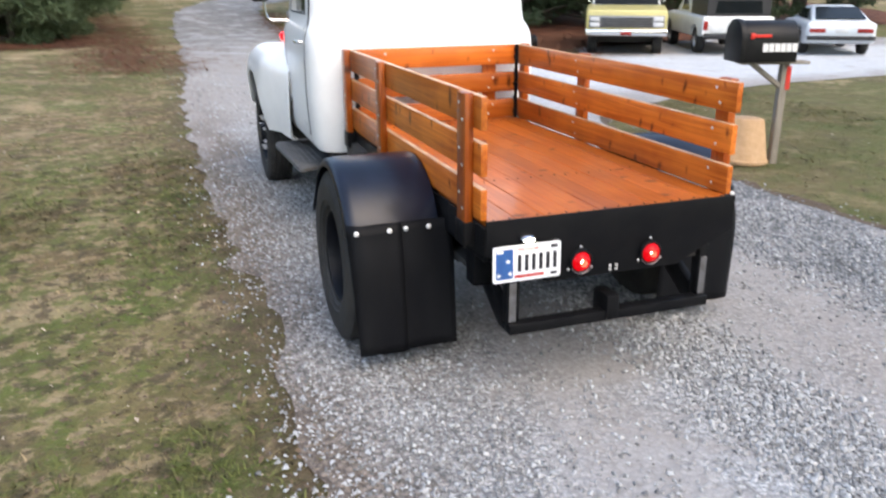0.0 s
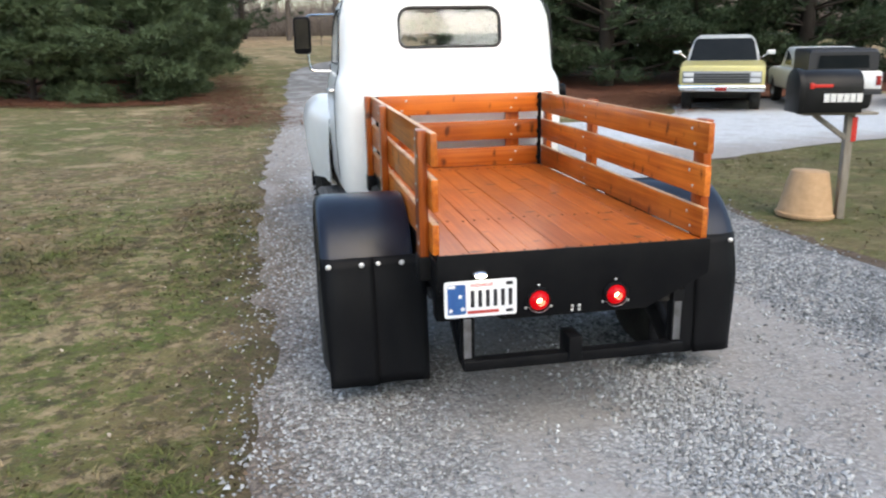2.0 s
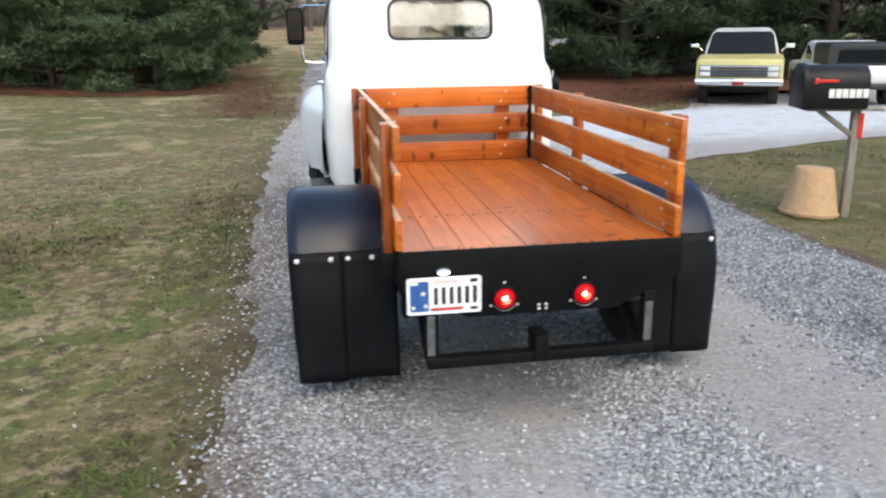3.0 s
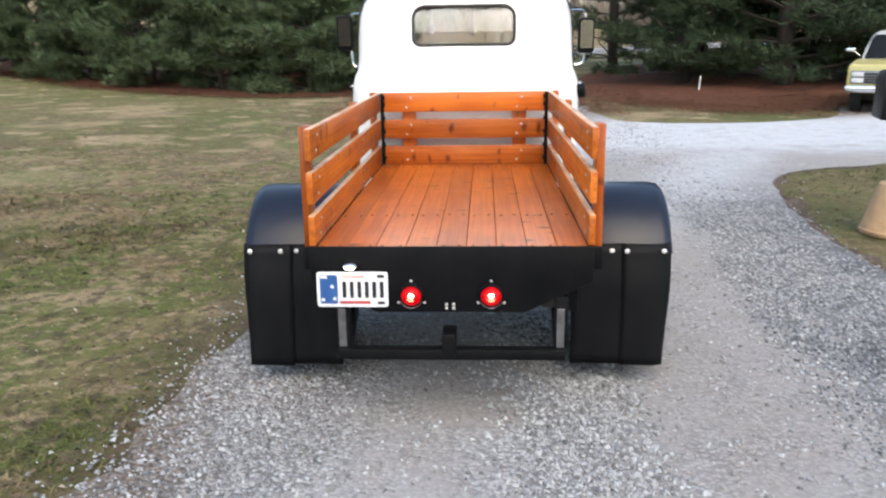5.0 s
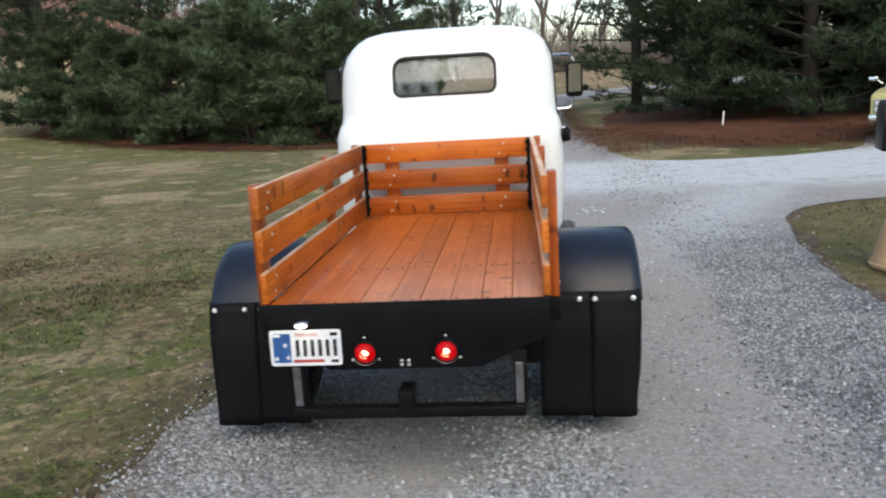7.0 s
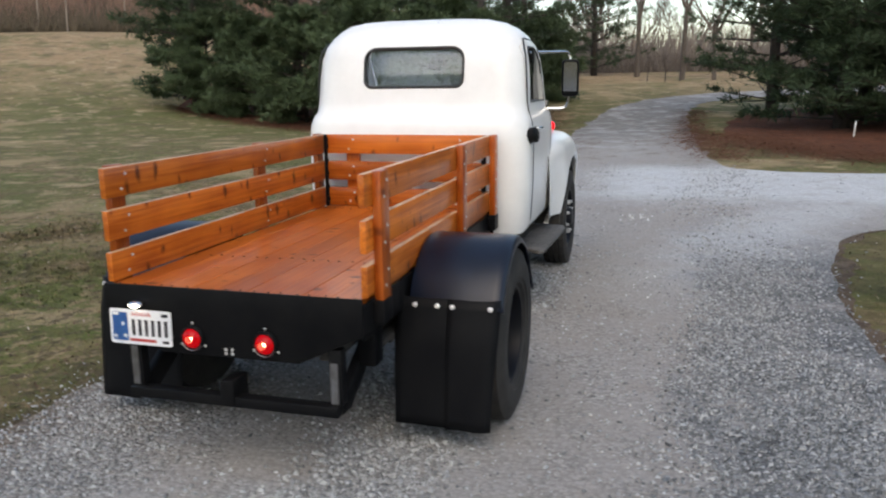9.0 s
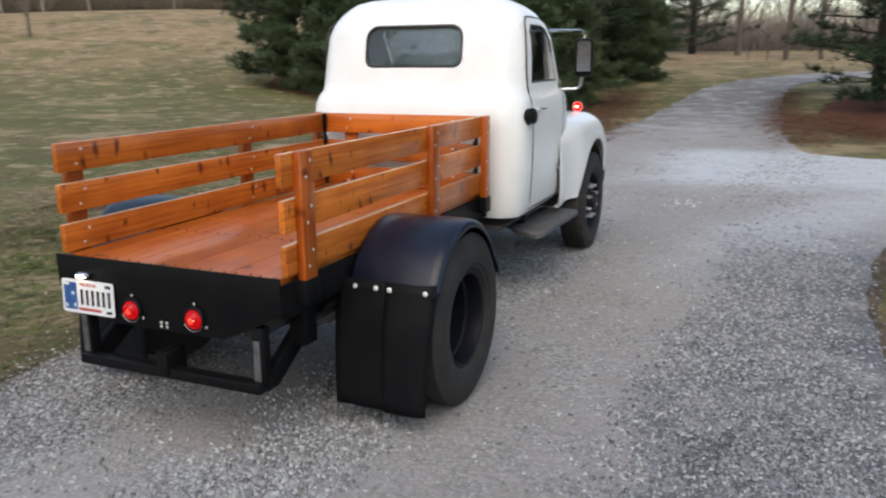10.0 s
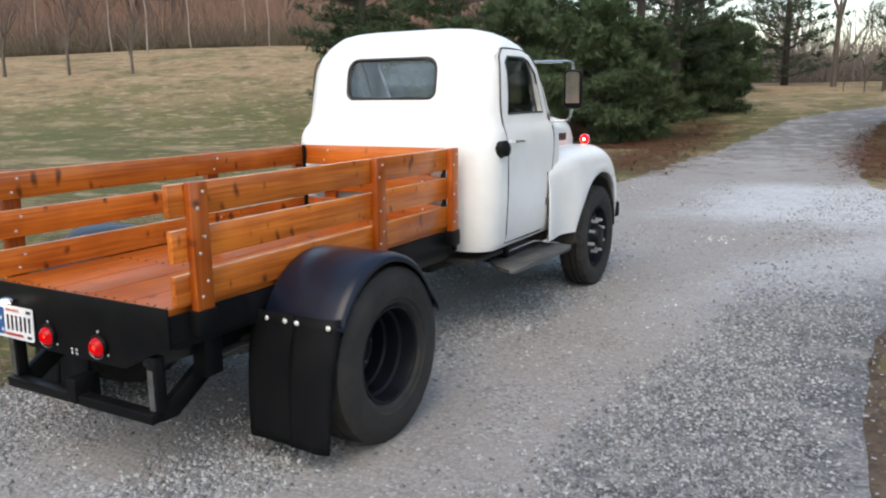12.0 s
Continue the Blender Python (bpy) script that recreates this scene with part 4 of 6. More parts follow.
def thicket(seed, n, az0, az1, r0, r1, h0, h1, mat, label):
    """Countless thin stems and twigs of a far wood, as one mass."""
    g = np.random.default_rng(seed)
    az, r = np.radians(g.uniform(az0, az1, n)), g.uniform(r0, r1, n)
    x, y = r * np.sin(az), r * np.cos(az)
    z = np.array([height(a, b) for a, b in zip(x, y)])
    base = np.stack([x, y, z + np.where(g.random(n) < 0.5, 0, g.uniform(0, h0, n))], 1)
    d = np.stack([g.normal(0, 0.42, n), g.normal(0, 0.42, n), np.ones(n)], 1)
    d /= np.linalg.norm(d, axis=1, keepdims=True)
    ln = g.uniform(h0, h1, (n, 1)) * g.uniform(0.35, 1, (n, 1))
    w = g.uniform(0.02, 0.075, (n, 1))
    s = np.cross(d, np.array([0, 0, 1.0]) + g.normal(0, 0.5, (n, 3)))
    s /= np.linalg.norm(s, axis=1, keepdims=True)
    t = np.cross(d, s)
    tip = base + d * ln
    v = np.stack([base + s * w, base - s * w * 0.5 + t * w * 0.8, base - s * w * 0.5 - t * w * 0.8, tip], 1).reshape(-1, 3)
    k = np.arange(n)[:, None] * 4
    f = np.concatenate([k + np.array([[0, 1, 3]]), k + np.array([[1, 2, 3]]), k + np.array([[2, 0, 3]])])
    return tagged(new("woodland_thicket", mesh_from("woodland_thicket", v, f, mat)), label, "thicket", kind="stuff")


twig_brown = leaf_material("twig_brown", (0.150, 0.088, 0.066), (0.26, 0.165, 0.125), 0.9)
twig_olive = leaf_material("twig_olive", (0.060, 0.050, 0.034), (0.135, 0.105, 0.072), 0.9)
twig_grey = leaf_material("twig_grey", (0.10, 0.082, 0.070), (0.19, 0.155, 0.130), 0.9)
thicket(21, 46000, -75, -13, 90, 150, 2, 13, twig_brown, "dense reddish brown leafless woodland edge")
thicket(26, 15000, -75, -13, 84, 93, 0.3, 5.5, twig_olive, "dark olive-brown brush at the foot of the wood")
thicket(22, 30000, -14, 70, 70, 125, 1, 10.5, twig_grey, "grey-brown leafless brush beyond the lawn")
# brush to the rear: unseen, added to tone what glass and mirrors reflect
thicket(23, 9000, 120, 216, 55, 90, 1, 11, twig_grey, "unseen grey-brown leafless brush, added to be reflected")

thicket(24, 6000, 216, 262, 62, 95, 1, 11, twig_brown, "unseen reddish brown leafless brush, added to be reflected")
for x, y, k, z in ((-5.2, -14.5, 0, 0.85), (-7.8, -13.0, 2, 0.9), (-3.4, -17.5, 1, 0.8), (1.2, -15.5, 2, 0.85), (3.4, -17, 0, 0.8)):
    bare_tree(k, x, y, z, 70 * k + 31 * x, GREY)


# ---- the old pickup truck ----
truck = thing("pickup_truck", "old white pickup truck with stained pine bed and black fenders", "truck", pose(0.004, 0, 0, 0, 0, 0.42))

# cab: loops of a rounded plan, floor to roof: z, half width, rear y, front y, rear corner radius, front corner radius
CAB = [(0.61, 0.760, 2.42, 3.60, 0.14, 0.05), (0.66, 0.790, 2.40, 3.62, 0.17, 0.05), (0.95, 0.805, 2.385, 3.62, 0.18, 0.06), (1.24, 0.806, 2.385, 3.62, 0.19, 0.06), (1.345, 0.800, 2.392, 3.61, 0.20, 0.06),
       (1.395, 0.788, 2.415, 3.60, 0.20, 0.07), (1.435, 0.772, 2.455, 3.56, 0.20, 0.08), (1.50, 0.768, 2.475, 3.52, 0.20, 0.09), (1.66, 0.762, 2.500, 3.43, 0.21, 0.10), (1.80, 0.752, 2.525, 3.34, 0.22, 0.12),
       (1.89, 0.730, 2.552, 3.26, 0.24, 0.14), (1.95, 0.698, 2.590, 3.18, 0.25, 0.16), (1.995, 0.652, 2.635, 3.10, 0.23, 0.17), (2.032, 0.578, 2.70, 3.00, 0.14, 0.14), (2.056, 0.465, 2.76, 2.92, 0.07, 0.07),
       (2.068, 0.290, 2.81, 2.87, 0.02, 0.02)]


def cab_side(z):
    """Half the cab's width at a height."""
    for a, b in zip(CAB, CAB[1:]):
        if a[0] <= z <= b[0]:
            return a[1] + (b[1] - a[1]) * (z - a[0]) / (b[0] - a[0])
    return CAB[0][1]


def cab_solid(off):
    loops = []
    for z, w, y0, y1, r0, r1 in CAB:
        zz = z if off > -0.01 else min(max(z, 0.68), 2.02)
        loops.append([(x, y, zz) for x, y in round_rect(-w - off, w + off, y0 - off, y1 + off, (max(r0 + off, 0.01), max(r1 + off, 0.01), max(r1 + off, 0.01), max(r0 + off, 0.01)), 8)])
    if off < -0.01:
        keep, last = [], -1
        for lp in loops[:-2]:
            if lp[0][2] > last + 1e-4:
                keep.append(lp)
                last = lp[0][2]
        loops = keep
    b = loft(bmesh.new(), loops)
    bmesh.ops.recalc_face_normals(b, faces=b.faces)
    return b


DOOR = [(2.66, 0.645), (3.31, 0.645), (3.36, 0.75), (3.46, 1.24), (3.46, 1.42), (3.40, 1.50), (3.25, 1.79), (3.15, 1.885), (3.03, 1.915), (2.74, 1.915), (2.66, 1.86), (2.63, 1.60), (2.645, 1.42), (2.665, 1.20)]


def grown(outline, d):
    """An outline moved outward by d."""
    cx, cy = sum(p[0] for p in outline) / len(outline), sum(p[1] for p in outline) / len(outline)
    n = len(outline)
    out = []
    for i in range(n):
        a, b, c = (Vector((*outline[(i + k) % n], 0)) for k in (-1, 0, 1))
        e = ((b - a).normalized() + (c - b).normalized()).normalized()
        q = Vector((e.y, -e.x, 0))
        if q.dot(b - Vector((cx, cy, 0))) < 0:
            q = -q
        out.append((b.x + q.x * d, b.y + q.y * d))
    return out


REAR_WIN = round_rect(-0.357, 0.350, 1.597, 1.862, (0.055, 0.085, 0.085, 0.055), 6)
SIDE_WIN = [(2.735, 1.50), (3.31, 1.50), (3.19, 1.76), (3.11, 1.835), (3.03, 1.86), (2.78, 1.86), (2.735, 1.82)]
SHIELD = round_rect(-0.62, 0.62, 1.54, 1.88, 0.07, 5)
cutters = [cab_solid(-0.035), prism(bmesh.new(), REAR_WIN, "Y", 2.2, 2.72)]
cutters += [prism(bmesh.new(), grown(DOOR, 0.006), "X", s * 0.60, s * 1.0) for s in (1, -1)]
cutters += [prism(bmesh.new(), SHIELD, "Y", 3.15, 3.9)]
part("cab", carved(cab_solid(0.0), cutters), white_paint, truck, "glossy white rounded steel cab", 40)
for s, nm in ((1, "right"), (-1, "left")):
    skin = carved(cab_solid(0.003), [prism(bmesh.new(), DOOR, "X", *sorted((s * 0.55, s * 1.0)))], "INTERSECT")
    skin = carved(skin, [cab_solid(-0.03), prism(bmesh.new(), SIDE_WIN, "X", *sorted((s * 0.5, s * 1.1)))])
    door = part("door", skin, white_paint, truck, "white cab door with a dark gap round it", 40)
    part("window_pane", prism(bmesh.new(), grown(SIDE_WIN, 0.012), "X", *sorted((s * 0.728, s * 0.734))), dark_glass, door, "dark side window glass")
    b = bmesh.new()
    ring = grown(SIDE_WIN, 0.006)
    bent_rod(b, [(s * (cab_side(z) + 0.001), y, z) for y, z in ring + ring[:1]], 0.008, 6)
    part("window_seal", b, gasket, door)
    # shade of the door gap, put in as a dark strip at the surface
    b = bmesh.new()
    edge = spline([(y, z, 0) for y, z in grown(DOOR, 0.003) + grown(DOOR, 0.003)[:1]], 0.06)
    bent_rod(b, [(s * (cab_side(q.y) - 0.001), q.x, q.y) for q in edge], 0.0058, 6)
    part("door_gap_shade", b, gasket, door, "dark strip standing for the shade in the door gap")
    b = bmesh.new()
    rod(b, (s * 0.79, 2.72, 1.315), (s * 0.84, 2.72, 1.315), 0.013)
    bent_rod(b, [(s * 0.84, 2.70, 1.315), (s * 0.847, 2.74, 1.317), (s * 0.845, 2.84, 1.313), (s * 0.838, 2.87, 1.31)], 0.010, 8)
    part("door_handle", b, chrome, door, "chrome lever door handle")
    b = boxed(s * 0.775 - 0.015, s * 0.775 + 0.015, 3.40, 3.43, 1.44, 1.49, bevel=0.005)
    part("hinge", b, steel, door)
    boxm = boxed(s * 0.805 - 0.01, s * 0.805 + 0.01, 3.325, 3.35, 0.82, 0.87, bevel=0.004)
    part("hinge", boxm, steel, door)

# rear window: pane and rubber
b = bmesh.new()
prism(b, grown(REAR_WIN, 0.01), "Y", -0.003, 0.003)
win = part("rear_window", b, cab_glass, truck, "small rounded rear window reflecting bare trees")
win.matrix_basis = pose(0, 2.532, 1.733, -10) @ pose(0, 0, -1.733)
b = bmesh.new()
bent_rod(b, [(x, 0, z) for x, z in REAR_WIN + REAR_WIN[:1]], 0.012, 8)
seal = part("window_seal", b, gasket, win, "black rubber window seal")
seal.matrix_basis = pose(0, -0.012, 0)
b = prism(bmesh.new(), SHIELD, "Y", -0.003, 0.003)
shield = part("windshield", b, cab_glass, truck)
shield.matrix_basis = pose(0, 3.40, 1.71, -28) @ pose(0, 0, -1.71)
# inside the cab
b = boxed(-0.66, 0.66, 2.62, 3.10, 0.86, 1.02, bevel=0.05, seg=3)
box(b, -0.66, 0.66, 2.50, 2.62, 0.95, 1.45, bevel=0.05, seg=3)
part("bench_seat", b, seat_vinyl, truck, "dark vinyl bench seat")
part("dashboard", boxed(-0.70, 0.70, 3.32, 3.52, 1.22, 1.42, bevel=0.04, seg=3), black_paint, truck)
b = bmesh.new()
ring = [(0.20 * math.cos(a), 0.20 * math.sin(a), 0) for a in np.linspace(0, 2 * math.pi, 25)]
bent_rod(b, ring, 0.012, 8)
rod(b, (-0.19, 0, 0), (0.19, 0, 0), 0.010)
rod(b, (0, 0, 0), (0, 0, -0.25), 0.02)
wheel = part("steering_wheel", b, black_paint, truck)
wheel.matrix_basis = pose(-0.36, 3.16, 1.36, 55)

# hood and nose
loops = []
for y, w, zt, zb in ((3.52, 0.63, 1.475, 0.95), (3.70, 0.615, 1.472, 0.92), (4.0, 0.585, 1.455, 0.88), (4.3, 0.555, 1.435, 0.82), (4.6, 0.52, 1.40, 0.74), (4.78, 0.47, 1.34, 0.70), (4.92, 0.38, 1.23, 0.66), (4.98, 0.28, 1.10, 0.66)):
    loops.append([(x, y, z) for x, z in round_rect(-w, w, zb, zt, (0.02, 0.125, 0.125, 0.02), 6)])
b = loft(bmesh.new(), loops)
bmesh.ops.recalc_face_normals(b, faces=b.faces)
hood = part("hood", b, white_paint, truck, "white rounded hood")
for s in (1, -1):
    b = boxed(s * 0.560 - 0.014, s * 0.560 + 0.014, 4.16, 4.34, 1.235, 1.30, bevel=0.004)
    emblem = part("emblem", b, chrome, hood, "chrome hood side emblem")
    for k in range(3):
        part("emblem_slot", boxed(s * 0.569 - 0.010, s * 0.569 + 0.010, 4.18 + 0.05 * k, 4.205 + 0.05 * k, 1.242, 1.294), gasket, emblem)

# front fenders: sections across, from the cowl forward
def front_fender(s):
    sec = []
    for y in np.linspace(3.33, 5.13, 32):
        top = 1.195 - 0.55 * max(0, (y - 4.38) / 0.75) ** 2.4 - 0.06 * max(0, (3.75 - y) / 0.42) ** 1.6
        bulge, front = 0.092 if s > 0 else 0.132, 0.12 * max(0, (y - 4.58) / 0.55) ** 2
        outer = 0.818 + bulge * smooth(3.33, 3.85, y) - front
        arch = 0.43 + math.sqrt(max(0, 0.545 ** 2 - (y - 4.39) ** 2)) if abs(y - 4.39) < 0.545 else 0.54
        bottom = max(0.54, arch) if y < 4.93 else 0.62
        bottom = min(bottom, top - 0.09)
        r = 0.17
        line = [(0.40, top - 0.05), (0.52, top - 0.015), (0.62, top)]
        for k in range(9):
            a = radians(90 - 11.25 * k)
            line.append((outer - r + r * math.cos(a), top - r * 0.9 + r * 0.9 * math.sin(a)))
        z0 = line[-1][1]
        low = min(bottom, z0 - 0.005)
        line += [(0.818 + bulge * smooth(3.33 + 0.06 * k, 3.85 + 0.02 * k, y) - front + 0.012 * math.sin(math.pi * k / 6), z0 + (low - z0) * k / 6) for k in range(1, 7)]
        line.append((line[-1][0] - 0.035, low + 0.004))
        sec.append([(s * x - 0.03 * smooth(3.33, 3.7, y), y, z) for x, z in line])
    b = loft(bmesh.new(), sec, closed=False)
    bmesh.ops.recalc_face_normals(b, faces=b.faces)
    ob = part("front_fender", b, white_paint, truck, "bulging white front fender", 50)
    md = ob.modifiers.new("sheet", "SOLIDIFY")
    md.thickness, md.offset = 0.008, 0
    b = bmesh.new()
    bent_rod(b, [(s * x, y, z) for x, y, z in ((0.60, 3.45, 1.185), (0.70, 3.40, 1.172), (0.775, 3.355, 1.12), (0.815, 3.335, 1.05), (0.826, 3.326, 0.90), (0.829, 3.324, 0.72), (0.827, 3.324, 0.55))], 0.0035, 6)
    part("fender_seam", b, gasket, ob, "dark seam between fender and cab")
    # dark inner well
    w = bmesh.new()
    prism(w, [(4.39 + 0.53 * math.cos(a), 0.44 + 0.53 * math.sin(a)) for a in np.linspace(0, math.pi, 17)] + [(4.39 + 0.50 * math.cos(a), 0.44 + 0.50 * math.sin(a)) for a in np.linspace(math.pi, 0, 17)], "X", *sorted((s * 0.45, s * 0.84)))
    part("wheel_well", w, underside, ob)
    # turn lamp on the fender
    lamp = part("turn_lamp", lathe(bmesh.new(), [(-0.035, 0.0), (-0.03, 0.03), (0.0, 0.046), (0.02, 0.046), (0.024, 0.0)], 20, "Y"), chrome, truck, "chrome turn lamp with a lit red lens")
    lamp.matrix_basis = pose(s * 0.645, 4.62, 1.232, 0, 0, 180)
    lens = part("lens", lathe(bmesh.new(), [(0.02, 0.042), (0.034, 0.030), (0.040, 0.0)], 20, "Y"), turn_lens, lamp)
    part("bulb", lathe(bmesh.new(), [(0.034, 0.018), (0.044, 0.0)], 12, "Y"), bulb_glow, lamp)
    b2 = bmesh.new()
    rod(b2, (0, -0.01, -0.04), (0, -0.01, -0.15), 0.014)
    part("stem", b2, chrome, lamp)
    return ob


for s in (1, -1):
    front_fender(s)


def tyre_mesh(r, w, rim, seg=72, lug=0.012):
    """A tyre about the x axis, its outer face towards +x, tread cut into lugs."""
    h = w / 2
    prof = [(-h * 0.80, rim), (-h * 0.93, rim + 0.03), (-h, (r + rim) / 2), (-h * 0.97, r - 0.05), (-h * 0.90, r - 0.018), (-h * 0.86, r - 0.004), (-h * 0.5, r), (-h * 0.46, r - 0.011), (-h * 0.40, r - 0.011), (-h * 0.36, r),
            (-h * 0.05, r + 0.002), (-h * 0.02, r - 0.01), (h * 0.02, r - 0.01), (h * 0.05, r + 0.002), (h * 0.36, r), (h * 0.40, r - 0.011), (h * 0.46, r - 0.011), (h * 0.5, r), (h * 0.86, r - 0.004),
            (h * 0.90, r - 0.018), (h * 0.965, r - 0.048), (h * 0.985, r - 0.055), (h, (r + rim) / 2 + 0.01), (h * 0.985, rim + 0.045), (h * 0.95, rim + 0.038), (h * 0.93, rim + 0.02), (h * 0.80, rim), (-h * 0.80, rim)]
    b = lathe(bmesh.new(), prof, seg, "X", lambda i, k: -lug if (i in (4, 5, 18, 19) and k % 2) else 0)
    return mesh_of("tyre", b, tyre_rubber, 30)


REAR_R, FRONT_R = 0.424, 0.428
rear_tyre, front_tyre = tyre_mesh(REAR_R, 0.37, 0.232, 72, 0.004), tyre_mesh(FRONT_R, 0.22, 0.262, 72, 0.02)
black_rim = material("rim_black", (0.006, 0.007, 0.009), 0.42, second=(0.009, 0.010, 0.014), scale=6, spec=0.14)


nut_chrome = material("nut_chrome", (0.82, 0.82, 0.83), 0.3, metal=0.6, second=(0.7, 0.7, 0.7), scale=20)


def rear_wheel(s):
    w = new("rear_wheel")
    w.parent = truck
    tagged(w, "wide black deep-dish rear wheel")
    w.matrix_basis = pose(s * 0.848, 0.920, REAR_R - 0.004, 0, 0, 0 if s > 0 else 180)
    piece("tyre", rear_tyre, w)
    b = lathe(bmesh.new(), [(0.150, 0.240), (0.160, 0.233), (0.156, 0.222), (0.135, 0.216), (0.080, 0.213), (0.070, 0.200), (0.0, 0.197), (-0.01, 0.186), (-0.075, 0.182), (-0.09, 0.168), (-0.095, 0.10), (-0.085, 0.085), (-0.02, 0.078), (0.0, 0.06), (0.005, 0.0)], 48, "X")
    part("rim", b, black_rim, w, "glossy black stepped rim")
    nut = bmesh.new()
    rod(nut, (-0.095, 0, 0), (-0.06, 0, 0), 0.014, 0.012, 6)
    nm = mesh_of("lug_nut", nut, steel)
    for k in range(8):
        a = 2 * math.pi * k / 8
        piece("lug_nut", nm, w, pose(0, 0.14 * math.cos(a), 0.14 * math.sin(a)))


def front_wheel(s):
    w = new("front_wheel")
    w.parent = truck
    tagged(w, "black front wheel with chrome lug nuts")
    w.matrix_basis = pose(s * 0.795 - 0.030, 4.38, FRONT_R - 0.004, 0, 0, 0 if s > 0 else 180)
    piece("tyre", front_tyre, w)
    b = lathe(bmesh.new(), [(0.090, 0.268), (0.098, 0.260), (0.09, 0.245), (0.05, 0.235), (0.02, 0.225), (0.03, 0.20), (0.055, 0.17), (0.06, 0.11), (0.05, 0.10), (0.085, 0.085), (0.12, 0.075), (0.128, 0.05), (0.13, 0.0)], 48, "X")
    part("rim", b, black_rim, w, "black steel rim")
    nut = bmesh.new()
    rod(nut, (0.055, 0, 0), (0.112, 0, 0), 0.016, 0.012, 6)
    nm = mesh_of("lug_nut", nut, nut_chrome)
    for k in range(8):
        a = 2 * math.pi * (k + 0.5) / 8
        piece("lug_nut", nm, w, pose(0, 0.14 * math.cos(a), 0.14 * math.sin(a)))


for s in (1, -1):
    rear_wheel(s)
    front_wheel(s)

# running boards
for s in (1, -1):
    b = prism(bmesh.new(), [(s * 0.60, 2.80), (s * 0.70, 2.68), (s * 0.865, 2.57), (s * 0.90, 2.60), (s * 0.935, 3.50), (s * 0.91, 3.60), (s * 0.60, 3.62)], "Z", 0.455, 0.485, 0.008)
    rb = part("running_board", b, grey_step, truck, "worn grey rubber-topped running board")
    for k in range(6):
        part("tread_rib", boxed(s * (0.70 + 0.04 * k) - 0.008, s * (0.70 + 0.04 * k) + 0.008, 2.78, 3.52, 0.4835, 0.489, bevel=0.002, seg=1), grey_step, rb)
    b = boxed(s * 0.48 - 0.03, s * 0.48 + 0.20, 2.90, 2.96, 0.44, 0.60, bevel=0.008)
    part("step_bracket", b, black_paint, truck)

# mirrors on tube arms
# left mirror: the dark scene it reflects is put into its tint
dark_reflection_glass = material("dark_reflection_glass", (0.16, 0.15, 0.16), 0.15, metal=1.0, second=(0.10, 0.10, 0.11), scale=9)
for s in (1, -1):
    b = bmesh.new()
    pts = rounded([(s * 0.71, 3.24, 1.845), (s * 0.948, 3.46, 1.850), (s * 0.958, 3.45, 1.66), (s * 0.938, 3.44, 1.430), (s * 0.74, 3.42, 1.425)], 0.05)
    bent_rod(b, pts, 0.010, 8)
    arm = part("mirror_arm", b, chrome, truck, "bright tube arm holding the side mirror")
    b = prism(bmesh.new(), round_rect(-0.066, 0.066, -0.138, 0.138, 0.03, 4), "Y", -0.016, 0.030, 0.010)
    head = part("mirror_head", b, black_paint, arm, "black upright side mirror")
    head.matrix_basis = pose(s * (0.956 if s > 0 else 0.985), 3.44 if s > 0 else 3.38, 1.655 if s > 0 else 1.70, 0, 0, s * 6)
    b = prism(bmesh.new(), round_rect(-0.050, 0.050, -0.120, 0.120, 0.022, 4), "Y", -0.0195, -0.0165)
    face = part("mirror_glass", b, chrome if s > 0 else dark_reflection_glass, arm)
    face.matrix_basis = head.matrix_basis @ pose(0, -0.001, 0, 2.6)

# fuel cap on the right of the cab
b = lathe(bmesh.new(), [(0.0, 0.058), (0.012, 0.060), (0.02, 0.052), (0.035, 0.050), (0.06, 0.052), (0.066, 0.044), (0.07, 0.0)], 28, "X")
cap = part("fuel_cap", b, black_paint, truck, "round black fuel filler cap")
cap.matrix_basis = pose(0.785, 2.56, 1.275, 0, -8, -16)

# chassis below
for s in (1, -1):
    spring = part("leaf_spring", boxed(s * 0.515 - 0.032, s * 0.515 + 0.032, 0.22, 1.62, 0.525, 0.537, bevel=0.003, seg=1), underside, truck, "stacked leaf spring under the bed")
    for k in range(1, 6):
        part("leaf", boxed(s * 0.515 - 0.032, s * 0.515 + 0.032, 0.22 + 0.10 * k, 1.62 - 0.10 * k, 0.525 - 0.014 * k, 0.537 - 0.014 * k, bevel=0.003, seg=1), underside, spring)
    part("spring_hanger", boxed(s * 0.515 - 0.04, s * 0.515 + 0.04, 0.20, 0.30, 0.46, 0.64, bevel=0.01), black_paint, truck)
# floor pan, engine and gearbox: unseen, added to deepen the shade below
part("floor_pan", boxed(-0.66, 0.66, 2.45, 3.62, 0.52, 0.55, bevel=0.006), underside, truck)
part("engine_block", boxed(-0.27, 0.27, 3.55, 4.75, 0.36, 0.95, bevel=0.04), underside, truck)
part("gearbox", boxed(-0.16, 0.16, 2.75, 3.56, 0.34, 0.56, bevel=0.05), underside, truck)
part("frame_rail", boxed(0.38, 0.45, 0.02, 4.95, 0.54, 0.70, bevel=0.006), underside, truck)
part("frame_rail", boxed(-0.45, -0.38, 0.02, 4.95, 0.54, 0.70, bevel=0.006), underside, truck)
b = bmesh.new()
rod(b, (-0.80, 0.86, 0.43), (0.80, 0.86, 0.43), 0.055)
bmesh.ops.create_uvsphere(b, u_segments=16, v_segments=10, radius=0.16, matrix=pose(0, 0.86, 0.45))
part("rear_axle", b, underside, truck)
b = bmesh.new()
